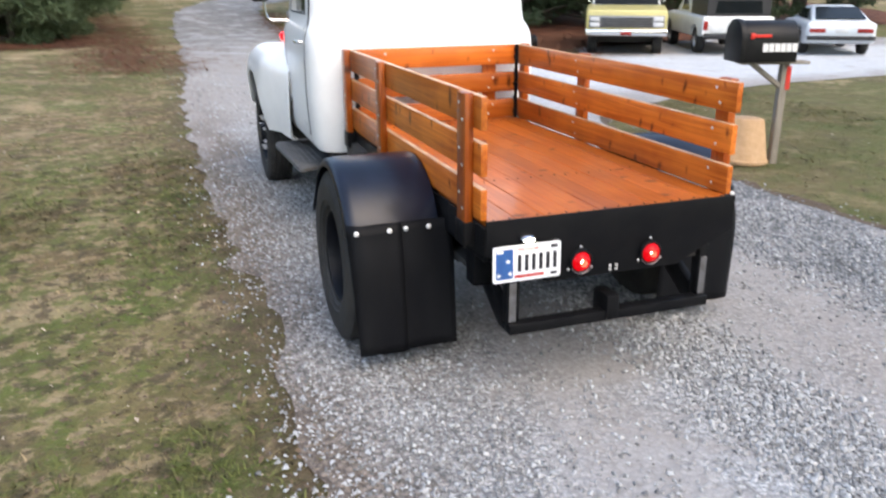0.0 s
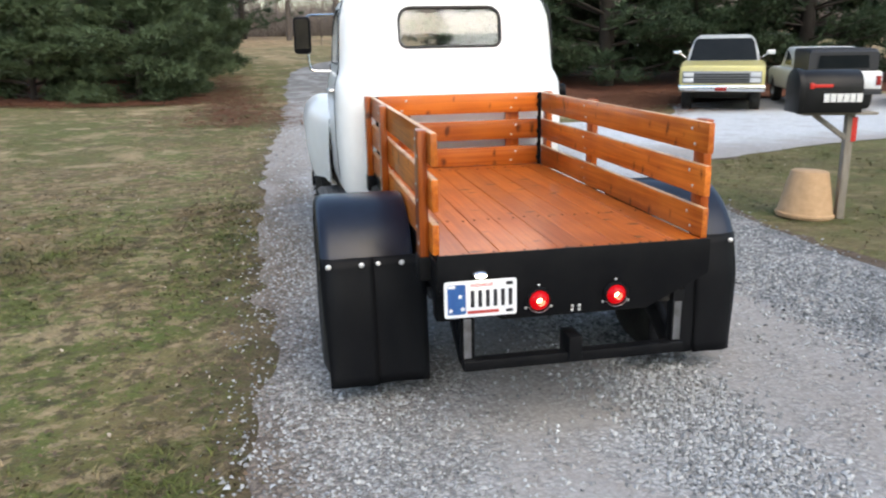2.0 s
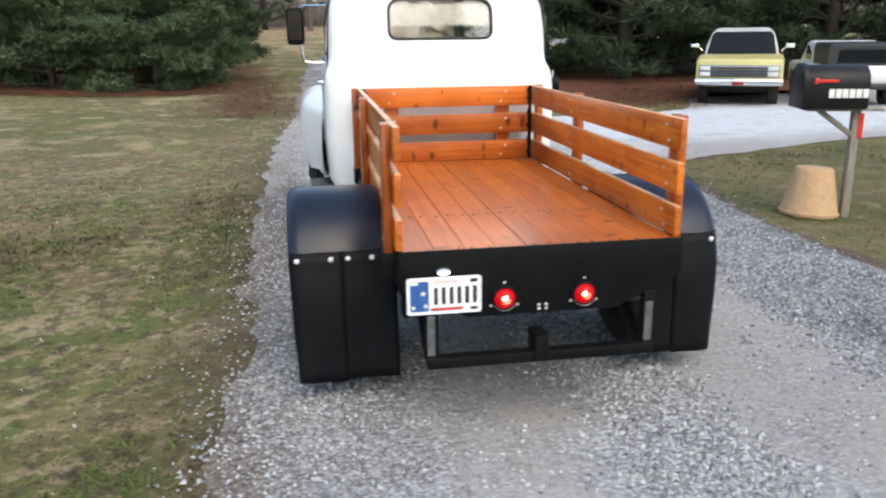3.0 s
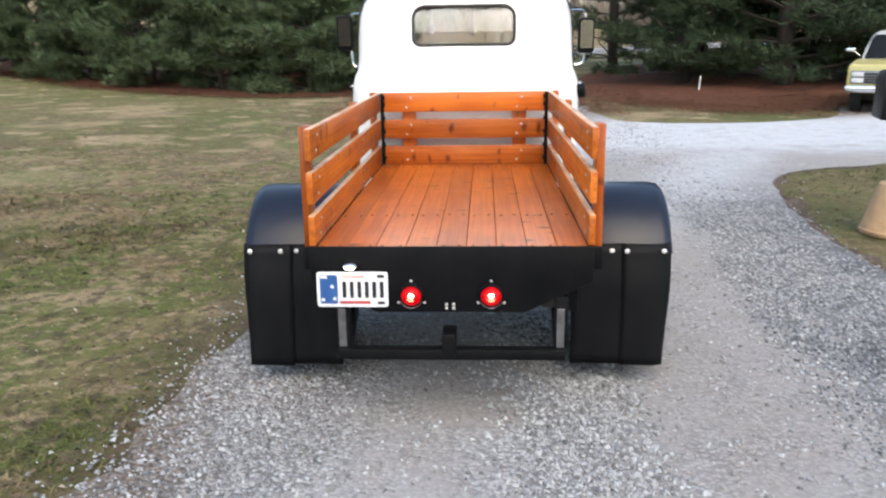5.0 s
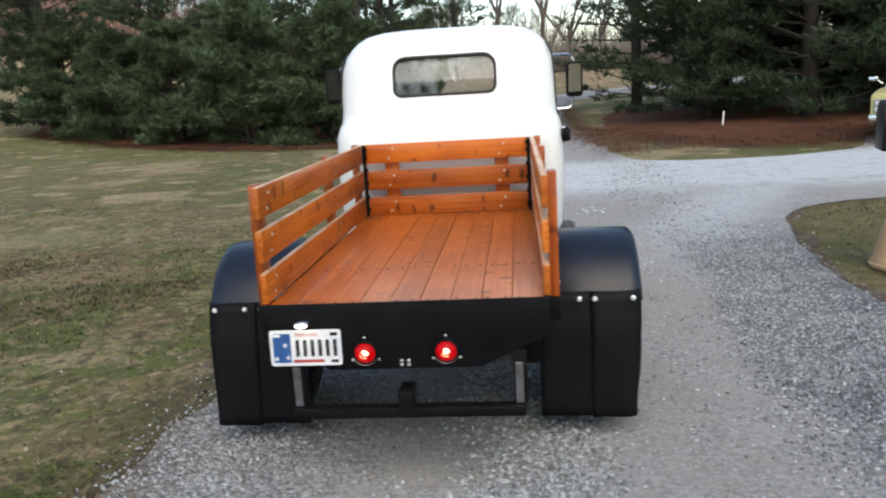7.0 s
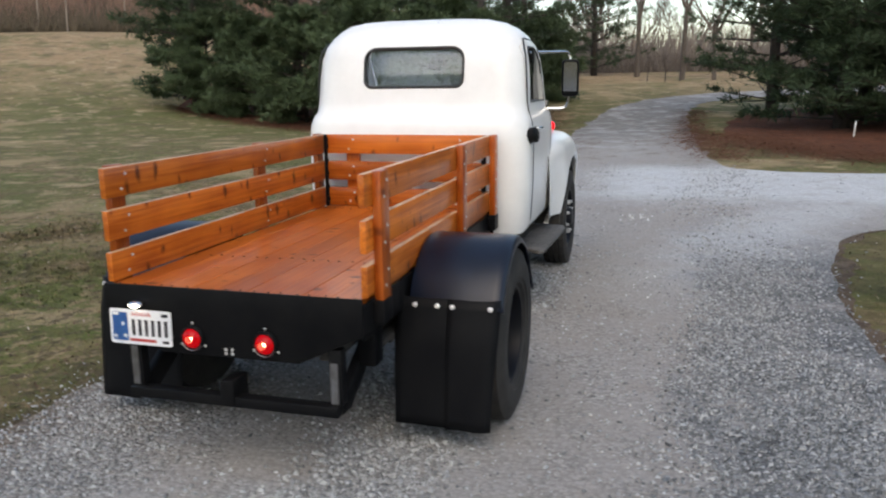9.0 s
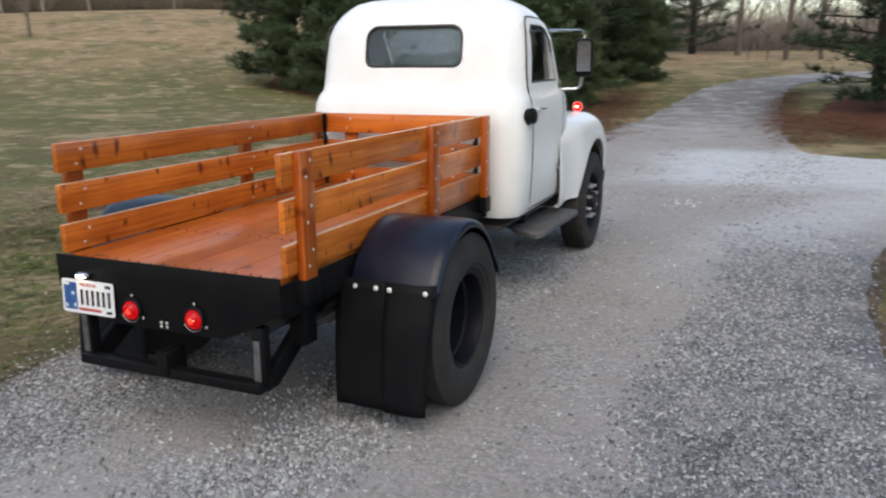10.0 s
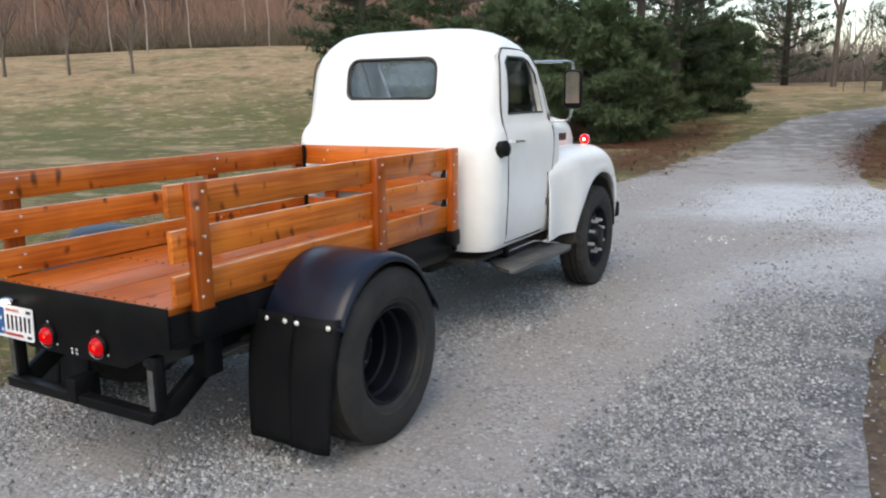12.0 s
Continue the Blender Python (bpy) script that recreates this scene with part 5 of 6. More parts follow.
rod(b, (-0.74, 4.38, 0.42), (0.74, 4.38, 0.42), 0.045)
part("front_axle", b, underside, truck)
b = bmesh.new()
rod(b, (0, 1.0, 0.46), (0, 3.2, 0.55), 0.04)
part("drive_shaft", b, underside, truck)
part("cross_beam", boxed(-0.42, 0.42, 0.10, 0.16, 0.56, 0.66, bevel=0.006), underside, truck)
b = boxed(-0.62, -0.40, 1.9, 2.35, 0.50, 0.72, bevel=0.03)
part("battery_box", b, underside, truck)
b = boxed(-0.84, 0.80, 5.14, 5.19, 0.48, 0.62, bevel=0.015)
part("front_bumper", b, black_paint, truck, "black front bumper")

# bed: sills, planks, sides
FLOOR = 0.805
for s in (1, -1):
    part("bed_sill", boxed(s * 0.558 - 0.025, s * 0.558 + 0.025, 0.03, 2.30, FLOOR - 0.17, FLOOR - 0.03, bevel=0.006), black_paint, truck, "black steel bed sill")
part("bed_sill", boxed(-0.60, 0.60, 2.30, 2.335, FLOOR - 0.17, FLOOR - 0.004, bevel=0.006), black_paint, truck)
for k in range(4):
    part("cross_member", boxed(-0.55, 0.55, 0.30 + 0.55 * k, 0.36 + 0.55 * k, FLOOR - 0.12, FLOOR - 0.031), underside, truck)
bolt = bmesh.new()
bmesh.ops.create_uvsphere(bolt, u_segments=10, v_segments=6, radius=0.0075, matrix=Matrix.Diagonal((1, 1, 0.5, 1)))
small = bmesh.new()
bmesh.ops.create_uvsphere(small, u_segments=8, v_segments=5, radius=0.006, matrix=Matrix.Diagonal((1, 1, 0.5, 1)))
dark_bolt = mesh_of("bolt", small, underside)
pale_bolt = mesh_of("bolt", bolt, material("bright_bolt", (0.55, 0.54, 0.52), 0.35, metal=0.5))
big = bmesh.new()
bmesh.ops.create_uvsphere(big, u_segments=14, v_segments=8, radius=0.0125, matrix=Matrix.Diagonal((1, 1, 0.45, 1)))
flap_bolt = mesh_of("bolt", big, material("bolt_head", (0.85, 0.85, 0.85), 0.35, metal=0.3))
br = random.Random(3)
PW = 1.136 / 9
for k in range(9):
    x = -0.568 + PW * (k + 0.5)
    b = boxed(-PW / 2 + 0.0010, PW / 2 - 0.0010, -0.006, 2.285, -0.03, 0, bevel=0.0018, seg=1)
    plank = part("floor_plank", b, wood_floor, truck)
    plank.matrix_basis = pose(x, 0.0, FLOOR + br.uniform(-0.001, 0.001))
    for yy in (0.035, 0.63, 2.15):
        for dx in (-0.036, 0.036):
            piece("bolt", dark_bolt, plank, pose(dx + br.uniform(-0.004, 0.004), yy + br.uniform(-0.012, 0.012), 0.001))

pale_edge = material("pale_board_edge", (0.62, 0.40, 0.23), 0.45, second=(0.42, 0.18, 0.06), scale=9, stretch=(1, 0.6, 1), coat=0.3)


def worn(ob):
    """Gives the upward faces of a board a paler wood."""
    ob.data.materials.append(pale_edge)
    for f in ob.data.polygons:
        f.material_index = int(f.normal.z > 0.6)
    return ob


BOARD = ((0.000, 0.130), (0.176, 0.310), (0.357, 0.490))
for s in (1, -1):
    side = new("bed_side")
    side.parent = truck
    tagged(side, "slatted stained pine bed side on square posts")
    for lo, hi in BOARD:
        b = boxed(-0.014, 0.014, 0.034, 2.295, lo + 0.004, hi, bevel=0.004, seg=2)
        o = worn(part("rail_board", b, wood_side, side))
        o.matrix_basis = pose(s * 0.582, br.uniform(-0.006, 0.004), FLOOR)
    for yc, wd in ((0.152, 0.092), (1.425, 0.090), (2.245, 0.088)):
        b = boxed(-0.019, 0.019, -wd / 2, wd / 2, -0.035, 0.495, bevel=0.006, seg=2)
        o = part("post", b, wood_z, side, "darker stained post")
        o.matrix_basis = pose(s * 0.616, yc, FLOOR)
        pocket = boxed(s * 0.612 - 0.027, s * 0.612 + 0.027, yc - wd / 2 - 0.008, yc + wd / 2 + 0.008, FLOOR - 0.12, FLOOR - 0.02, bevel=0.004)
        part("stake_pocket", pocket, black_paint, truck, "black steel pocket holding the post")
        for lo, hi in BOARD:
            for dz, dy in ((lo + 0.035, -0.016), (hi - 0.035, 0.016)):
                piece("bolt", pale_bolt, o, pose(s * 0.0195, dy + br.uniform(-0.004, 0.004), dz, 0, 90 * s))
    for yc in (0.152, 1.425):
        for lo, hi in BOARD:
            for dz, dy in ((lo + 0.035, -0.016), (hi - 0.035, 0.016)):
                piece("bolt", pale_bolt, side, pose(s * 0.5675, yc + dy, FLOOR + dz, 0, -90 * s))
    # black corner angle with its loops
    b = boxed(s * 0.556 - 0.011, s * 0.556 + 0.011, 2.235, 2.249, FLOOR + 0.002, FLOOR + 0.49, bevel=0.002, seg=1)
    ang = part("corner_angle", b, black_paint, truck, "black steel corner angle")
    for dz in (0.05, 0.14, 0.23, 0.32, 0.41, 0.46):
        b = bmesh.new()
        rod(b, (s * 0.545, 2.238, FLOOR + dz - 0.012), (s * 0.545, 2.238, FLOOR + dz + 0.012), 0.010, seg=8)
        part("hinge_knuckle", b, black_paint, ang)
head = new("headboard")
head.parent = truck
tagged(head, "three stained pine boards behind the cab")
for lo, hi in BOARD:
    o = part("rail_board", boxed(-0.566, 0.566, -0.014, 0.014, lo + 0.004, hi, bevel=0.004), wood_x, head)
    o.matrix_basis = pose(0, 2.266, FLOOR)
for x in (-0.375, 0.375):
    o = part("batten", boxed(-0.048, 0.048, -0.014, 0.014, 0.0, 0.48, bevel=0.004), wood_z, head)
    o.matrix_basis = pose(x, 2.295, FLOOR)
    for lo, hi in BOARD:
        for dz, dx in ((lo + 0.035, -0.016), (hi - 0.035, 0.016)):
            piece("bolt", pale_bolt, head, pose(x + dx, 2.2515, FLOOR + dz, 90))

# rear apron with lamps and plate
apron_out = [(-0.588, 0.816), (-0.588, 0.675), (-0.32, 0.530), (0.31, 0.530), (0.588, 0.665), (0.588, 0.816)]
b = prism(bmesh.new(), apron_out, "Y", -0.012, -0.001, 0.003)
apron_ob = part("rear_apron", b, black_paint, truck, "black painted steel rear apron")
for s in (1, -1):
    b = prism(bmesh.new(), [(0.0, 0.785), (0.0, 0.672), (0.10, 0.66), (0.42, 0.66), (0.42, 0.785)], "X", s * 0.588 - 0.004, s * 0.588 + 0.004)
    part("side_apron", b, black_paint, truck)
for x, z in ((0.0, 0.565), (0.03, 0.565), (0.0, 0.548), (0.03, 0.548)):
    piece("bolt", pale_bolt, apron_ob, pose(x - 0.02, -0.0125, z, 90))
for s in (1, -1):
    lamp = part("tail_lamp", lathe(bmesh.new(), [(0.0, 0.062), (-0.012, 0.062), (-0.02, 0.056), (-0.02, 0.050), (0.0, 0.05)], 32, "Y"), black_paint, truck, "round red tail lamp, lit")
    lamp.matrix_basis = pose(s * 0.167, -0.013, 0.606) @ Matrix.Scale(0.85, 4)
    clip = bmesh.new()
    bent_rod(clip, [(0.060 * math.sin(u), -0.021, -0.060 * math.cos(u)) for u in np.linspace(-1.1, 1.1, 13)], 0.0025, 6)
    part("clip", clip, steel, lamp, "bright wire retaining clip")
    part("lens", lathe(bmesh.new(), [(-0.014, 0.050), (-0.029, 0.043), (-0.041, 0.031), (-0.045, 0.025), (-0.044, 0.021), (-0.010, 0.019), (-0.009, 0.0)], 32, "Y"), red_lens, lamp, "red lens")
    part("bulb", lathe(bmesh.new(), [(-0.0095, 0.0150), (-0.013, 0.012), (-0.016, 0.0)], 16, "Y"), bulb_glow, lamp, "lit bulb")
    for a in (90, 210, 330):
        piece("screw", pale_bolt, lamp, pose(0.074 * math.cos(radians(a)), -0.004, 0.074 * math.sin(radians(a)), 90))

plate_white = material("plate_white", (0.78, 0.78, 0.78), 0.35, second=(0.66, 0.68, 0.72), scale=9)
plate_blue = material("plate_blue", (0.014, 0.070, 0.23), 0.35, second=(0.030, 0.11, 0.30), scale=14)
plate_dark = material("plate_ink", (0.015, 0.015, 0.02), 0.4)
plate_red = material("plate_red", (0.50, 0.06, 0.05), 0.4)
b = prism(bmesh.new(), round_rect(-0.150, 0.150, -0.076, 0.076, 0.012, 4), "Y", -0.0015, 0.0015)
plate = part("number_plate", b, plate_white, truck, "white number plate with a blue field")
plate.matrix_basis = pose(-0.413, -0.022, 0.634, -2)
b = prism(bmesh.new(), round_rect(-0.137, -0.062, -0.062, 0.062, 0.006, 2), "Y", -0.0028, -0.0016)
part("blue_field", b, plate_blue, plate, "blue field")
for sx, sz in ((-0.085, 0.012), (-0.125, -0.045), (-0.075, -0.040)):
    star = [(sx + (0.012 if i % 2 == 0 else 0.005) * math.sin(math.pi * i / 5), sz + (0.012 if i % 2 == 0 else 0.005) * math.cos(math.pi * i / 5)) for i in range(10)]
    part("star", prism(bmesh.new(), star, "Y", -0.0036, -0.0029), plate_white, plate)
for k in range(6):
    x = -0.044 + 0.0315 * k
    part("number_bar", boxed(x + 0.002, x + 0.018, -0.0032, -0.0016, -0.036, 0.034, bevel=0.001, seg=1), plate_dark, plate)
words = bpy.data.curves.new("state_name", "FONT")
words.body, words.size, words.align_x, words.extrude = "INDIANA", 0.023, "CENTER", 0.0006
draft = new("draft", words)
b = bmesh.new()
b.from_mesh(bpy.data.meshes.new_from_object(draft.evaluated_get(bpy.context.evaluated_depsgraph_get())))
bpy.data.objects.remove(draft)
b.transform(pose(0.005, -0.0026, 0.049, 90))
part("state_name", b, plate_red, plate, "red lettering along the top of the plate")
part("slogan_bar", boxed(-0.055, 0.075, -0.0032, -0.0016, -0.062, -0.050), plate_red, plate)
part("sticker_bar", boxed(-0.135, -0.105, -0.0036, -0.0029, 0.048, 0.060), plate_white, plate)
part("sticker_bar", boxed(0.105, 0.135, -0.0032, -0.0016, 0.050, 0.064), plate_dark, plate)
part("sticker_bar", boxed(0.105, 0.135, -0.0032, -0.0016, -0.064, -0.052), plate_dark, plate)
b = bmesh.new()
bmesh.ops.create_uvsphere(b, u_segments=24, v_segments=14, radius=1.0, matrix=pose(0, -0.012, 0) @ Matrix.Diagonal((0.034, 0.036, 0.016, 1)))
pl = part("plate_lamp", b, chrome, truck, "chrome number plate lamp, lit")
pl.matrix_basis = pose(-0.418, -0.013, 0.741)
b = bmesh.new()
bmesh.ops.create_uvsphere(b, u_segments=20, v_segments=10, radius=1.0, matrix=pose(0, -0.026, -0.004) @ Matrix.Diagonal((0.026, 0.025, 0.0125, 1)))
part("lens", b, plate_bulb, pl, "lit white lens")

# rear bumper frame of square tube with a hitch
b = boxed(-0.487, 0.480, -0.035, 0.025, 0.322, 0.368, bevel=0.006)
bump = part("bumper_bar", b, black_paint, truck, "black square tube bumper frame")
for s in (1, -1):
    b = boxed(s * 0.462 - 0.028, s * 0.462 + 0.028, -0.008, 0.044, 0.365, 0.60, bevel=0.006)
    part("bumper_upright", b, black_paint, bump)
    # the lit face of the upright is put in as a paler strip
    part("upright_face", boxed(s * 0.462 - 0.020, s * 0.462 + 0.012, -0.0105, -0.0082, 0.372, 0.545, bevel=0.0008, seg=1), steel, bump, "paler strip standing for the lit face")
    b = prism(bmesh.new(), [(0.02, 0.318), (0.10, 0.318), (0.60, 0.62), (0.60, 0.68), (0.52, 0.68), (0.02, 0.375)], "X", s * 0.462 - 0.02, s * 0.462 + 0.02, 0.004)
    part("brace", b, black_paint, bump)
b = boxed(-0.040, 0.020, -0.045, 0.08, 0.332, 0.440, bevel=0.006)
part("hitch_receiver", b, black_paint, bump, "black hitch receiver")

# rear fenders with mud flaps
for s in (1, -1):
    R, cy, cz = 0.463, 0.875, 0.446
    prof = [(0.603, -0.012), (0.606, 0.0), (0.62, 0.006), (0.98, 0.006), (1.015, 0.0), (1.028, -0.014), (1.032, -0.034)]
    sec = []
    for a in np.linspace(154, 12, 40):
        rad = radians(float(a))
        flare = 0.05 * smooth(34, 12, a)
        sec.append([(s * x, cy + (R + d + flare) * math.cos(rad) * (0.89 if a > 90 else 0.965), cz + (R + d) * math.sin(rad)) for x, d in prof])
    b = loft(bmesh.new(), sec, closed=False)
    bmesh.ops.recalc_face_normals(b, faces=b.faces)
    fen = part("rear_fender", b, fender_black, truck, "black rounded rear fender", 50)
    md = fen.modifiers.new("sheet", "SOLIDIFY")
    md.thickness, md.offset = 0.006, 0
    yb = cy + (R + 0.006) * math.cos(radians(154)) * 0.89
    low, rim = (0.105, 0.992) if s > 0 else (0.100, 1.012)

    def flap_y(u, lift):
        """How far back the flap hangs, from its top (0) to its foot (1)."""
        return yb - lift - 0.026 * smooth(0.0, 0.35, u) - 0.010 * math.sin(math.pi * u) - (0.030 if s > 0 else 0.050) * u ** 1.4

    for x0, x1, x2, lift in ((0.790, 1.030 if s < 0 else 1.022, rim, 0.010), (0.552, 0.810, 0.806, 0.003)):
        b = bmesh.new()
        rows = []
        for i in range(13):
            u = i / 12
            z = 0.695 + (low + (0.006 if lift < 0.005 else 0) - 0.695) * u
            out = x1 + (x2 - x1) * smooth(0.1, 1.0, u)
            rows.append([(s * (x0 + (out - x0) * j / 8), flap_y(u, lift) + 0.030 * smooth(0.80, 1.0, j / 8) * (lift > 0.005) * (1 - 0.6 * u) + 0.004 * math.sin(5 * u + 7 * j / 8 + s), z) for j in range(9)])
        loft(b, rows, closed=False)
        fl = part("mud_flap", b, flap_rubber, fen, "hanging black rubber mud flap", 60)
        md = fl.modifiers.new("sheet", "SOLIDIFY")
        md.thickness, md.offset = 0.007, 0
    for x in ((0.984, 0.812, 0.742, 0.64) if s > 0 else (0.995, 0.845, 0.768, 0.66)):
        piece("bolt", flap_bolt, fen, pose(s * x, flap_y(0.055, 0.010 if x > 0.79 else 0.003) - 0.005, 0.662, 90))
    b = boxed(s * 0.70 - 0.10, s * 0.70 + 0.10, 0.84, 0.90, 0.868, 0.892)
    part("fender_bracket", b, black_paint, fen)


# ---- parked vehicles beyond the branch of the drive ----
yellow_paint = material("yellow_paint", (0.47, 0.42, 0.16), 0.4, second=(0.42, 0.37, 0.15), scale=3, coat=0.3)
roof_white = material("roof_white", (0.36, 0.37, 0.36), 0.5, second=(0.30, 0.31, 0.30), scale=4)
car_white = material("car_white", (0.62, 0.63, 0.62), 0.35, second=(0.54, 0.55, 0.54), scale=3, coat=0.3)
car_silver = material("car_silver", (0.55, 0.59, 0.62), 0.35, second=(0.48, 0.52, 0.55), scale=3, coat=0.3)
black_trim = material("black_trim", (0.012, 0.012, 0.013), 0.5)
grille_grey = material("grille_grey", (0.22, 0.22, 0.22), 0.35, metal=0.5, second=(0.16, 0.16, 0.16), scale=12)
lamp_glass = material("lamp_glass", (0.55, 0.56, 0.56), 0.15, second=(0.4, 0.41, 0.42), scale=30)
dull_red = material("dull_red_lens", (0.25, 0.015, 0.012), 0.25, second=(0.18, 0.01, 0.01))
car_tyre = tyre_mesh(0.36, 0.24, 0.20, 40, 0.004)
rb_ = lathe(bmesh.new(), [(0.10, 0.205), (0.105, 0.195), (0.08, 0.185), (0.05, 0.17), (0.06, 0.11), (0.075, 0.07), (0.08, 0.0)], 28, "X")
car_rim = mesh_of("rim", rb_, steel)


def car_wheel(car, s, y, r=0.36, x=0.80):
    w = new("wheel")
    w.parent = car
    w.matrix_basis = pose(s * x, y, r, 0, 0, 0 if s > 0 else 180) @ Matrix.Scale(r / 0.36, 4)
    piece("tyre", car_tyre, w)
    piece("rim", car_rim, w)


def hull(sections, n=5):
    """A body from rounded cross-sections: y, half width, z low, z high, lower and upper corner radius."""
    loops = [[(x, y, z) for x, z in round_rect(-w, w, z0, z1, (r0, r1, r1, r0), n)] for y, w, z0, z1, r0, r1 in sections]
    b = loft(bmesh.new(), loops)
    bmesh.ops.recalc_face_normals(b, faces=b.faces)
    return b


def arches(b, ys, r, w):
    cut = []
    for y in ys:
        for s in (1, -1):
            cut.append(prism(bmesh.new(), [(y + r * math.cos(a), 0.36 + r * math.sin(a)) for a in np.linspace(0, 2 * math.pi, 24, endpoint=False)], "X", *sorted((s * (w - 0.28), s * (w + 0.2)))))
    return carved(b, cut)


def pane(corners, mat, parent, name="window_pane", label="", thick=0.008):
    """A flat pane through four or more corners."""
    b = bmesh.new()
    f = b.faces.new([b.verts.new(c) for c in corners])
    b.normal_update()
    n = f.normal.copy()
    r = bmesh.ops.extrude_face_region(b, geom=[f])
    bmesh.ops.translate(b, verts=[v for v in r["geom"] if isinstance(v, bmesh.types.BMVert)], vec=n * thick)
    bmesh.ops.recalc_face_normals(b, faces=b.faces)
    return part(name, b, mat, parent, label)


def yellow_truck(m):
    c = thing("utility_truck", "pale yellow square-nosed utility truck with a white roof", "truck", m, "parked vehicles")
    b = hull([(0.72, 0.93, 0.52, 1.02, 0.05, 0.06), (0.70, 0.96, 0.48, 1.05, 0.05, 0.08), (0.2, 0.99, 0.44, 1.10, 0.06, 0.10), (-0.55, 1.0, 0.44, 1.13, 0.06, 0.10), (-0.75, 1.0, 0.44, 1.12, 0.06, 0.10), (-3.55, 0.99, 0.44, 1.10, 0.06, 0.10), (-3.65, 0.96, 0.48, 1.06, 0.06, 0.08)])
    part("body", arches(b, (0.0, -2.7), 0.44, 0.97), yellow_paint, c, "faded yellow body")
    b = hull([(-0.62, 0.87, 1.08, 1.13, 0.02, 0.02), (-0.80, 0.84, 1.08, 1.36, 0.02, 0.05), (-1.06, 0.76, 1.08, 1.66, 0.02, 0.12), (-1.18, 0.75, 1.08, 1.71, 0.02, 0.17), (-1.40, 0.75, 1.08, 1.735, 0.02, 0.20), (-2.2, 0.75, 1.08, 1.74, 0.02, 0.20), (-3.5, 0.75, 1.08, 1.72, 0.02, 0.18), (-3.62, 0.76, 1.08, 1.66, 0.02, 0.14)])
    top = part("cab_top", b, roof_white, c, "dull white cab top")
    pane([(-0.815, -0.615, 1.14), (0.815, -0.615, 1.14), (0.725, -0.955, 1.565), (0.655, -1.022, 1.645), (-0.655, -1.022, 1.645), (-0.725, -0.955, 1.565)], dark_glass_solid, top, "windshield", "dark windshield", 0.012)
    for s in (1, -1):
        pane([(s * 0.755, -1.15, 1.16), (s * 0.755, -1.75, 1.16), (s * 0.755, -1.75, 1.53), (s * 0.755, -1.22, 1.53)], dark_glass_solid, top)
        pane([(s * 0.755, -1.85, 1.16), (s * 0.755, -3.3, 1.16), (s * 0.755, -3.3, 1.53), (s * 0.755, -1.85, 1.53)], dark_glass_solid, top)
    g = part("grille", boxed(-0.90, 0.90, 0.70, 0.745, 0.66, 0.93, bevel=0.012), grille_grey, c, "chrome grille with dark slots")
    for z in (0.690, 0.745, 0.80, 0.858):
        part("slot", boxed(-0.62, 0.62, 0.7455, 0.750, z - 0.021, z + 0.021), black_trim, g)
    for s in (1, -1):
        for z in (0.73, 0.855):
            part("headlight", boxed(s * 0.755 - 0.115, s * 0.755 + 0.115, 0.742, 0.765, z - 0.045, z + 0.045, bevel=0.01), lamp_glass, g)
        b = boxed(s * 1.12 - 0.10, s * 1.12 + 0.10, -0.72, -0.66, 1.27, 1.37, bevel=0.02)
        rod(b, (s * 0.92, -0.72, 1.2), (s * 1.05, -0.70, 1.30), 0.012, seg=8)
        part("mirror", b, car_white if s < 0 else chrome, c)
    part("bumper", boxed(-0.98, 0.98, 0.74, 0.86, 0.48, 0.63, bevel=0.03, seg=3), chrome, c, "chrome front bumper")
    part("bumper_plate", boxed(-0.13, 0.13, 0.861, 0.872, 0.50, 0.58, bevel=0.005), dull_red, c)
    part("axle", boxed(-0.7, 0.7, -0.08, 0.08, 0.28, 0.44, bevel=0.03), underside, c)
    part("belly", boxed(-0.6, 0.6, -3.3, 0.5, 0.40, 0.50), underside, c)
    for s in (1, -1):
        car_wheel(c, s, 0.0)
        car_wheel(c, s, -2.7)


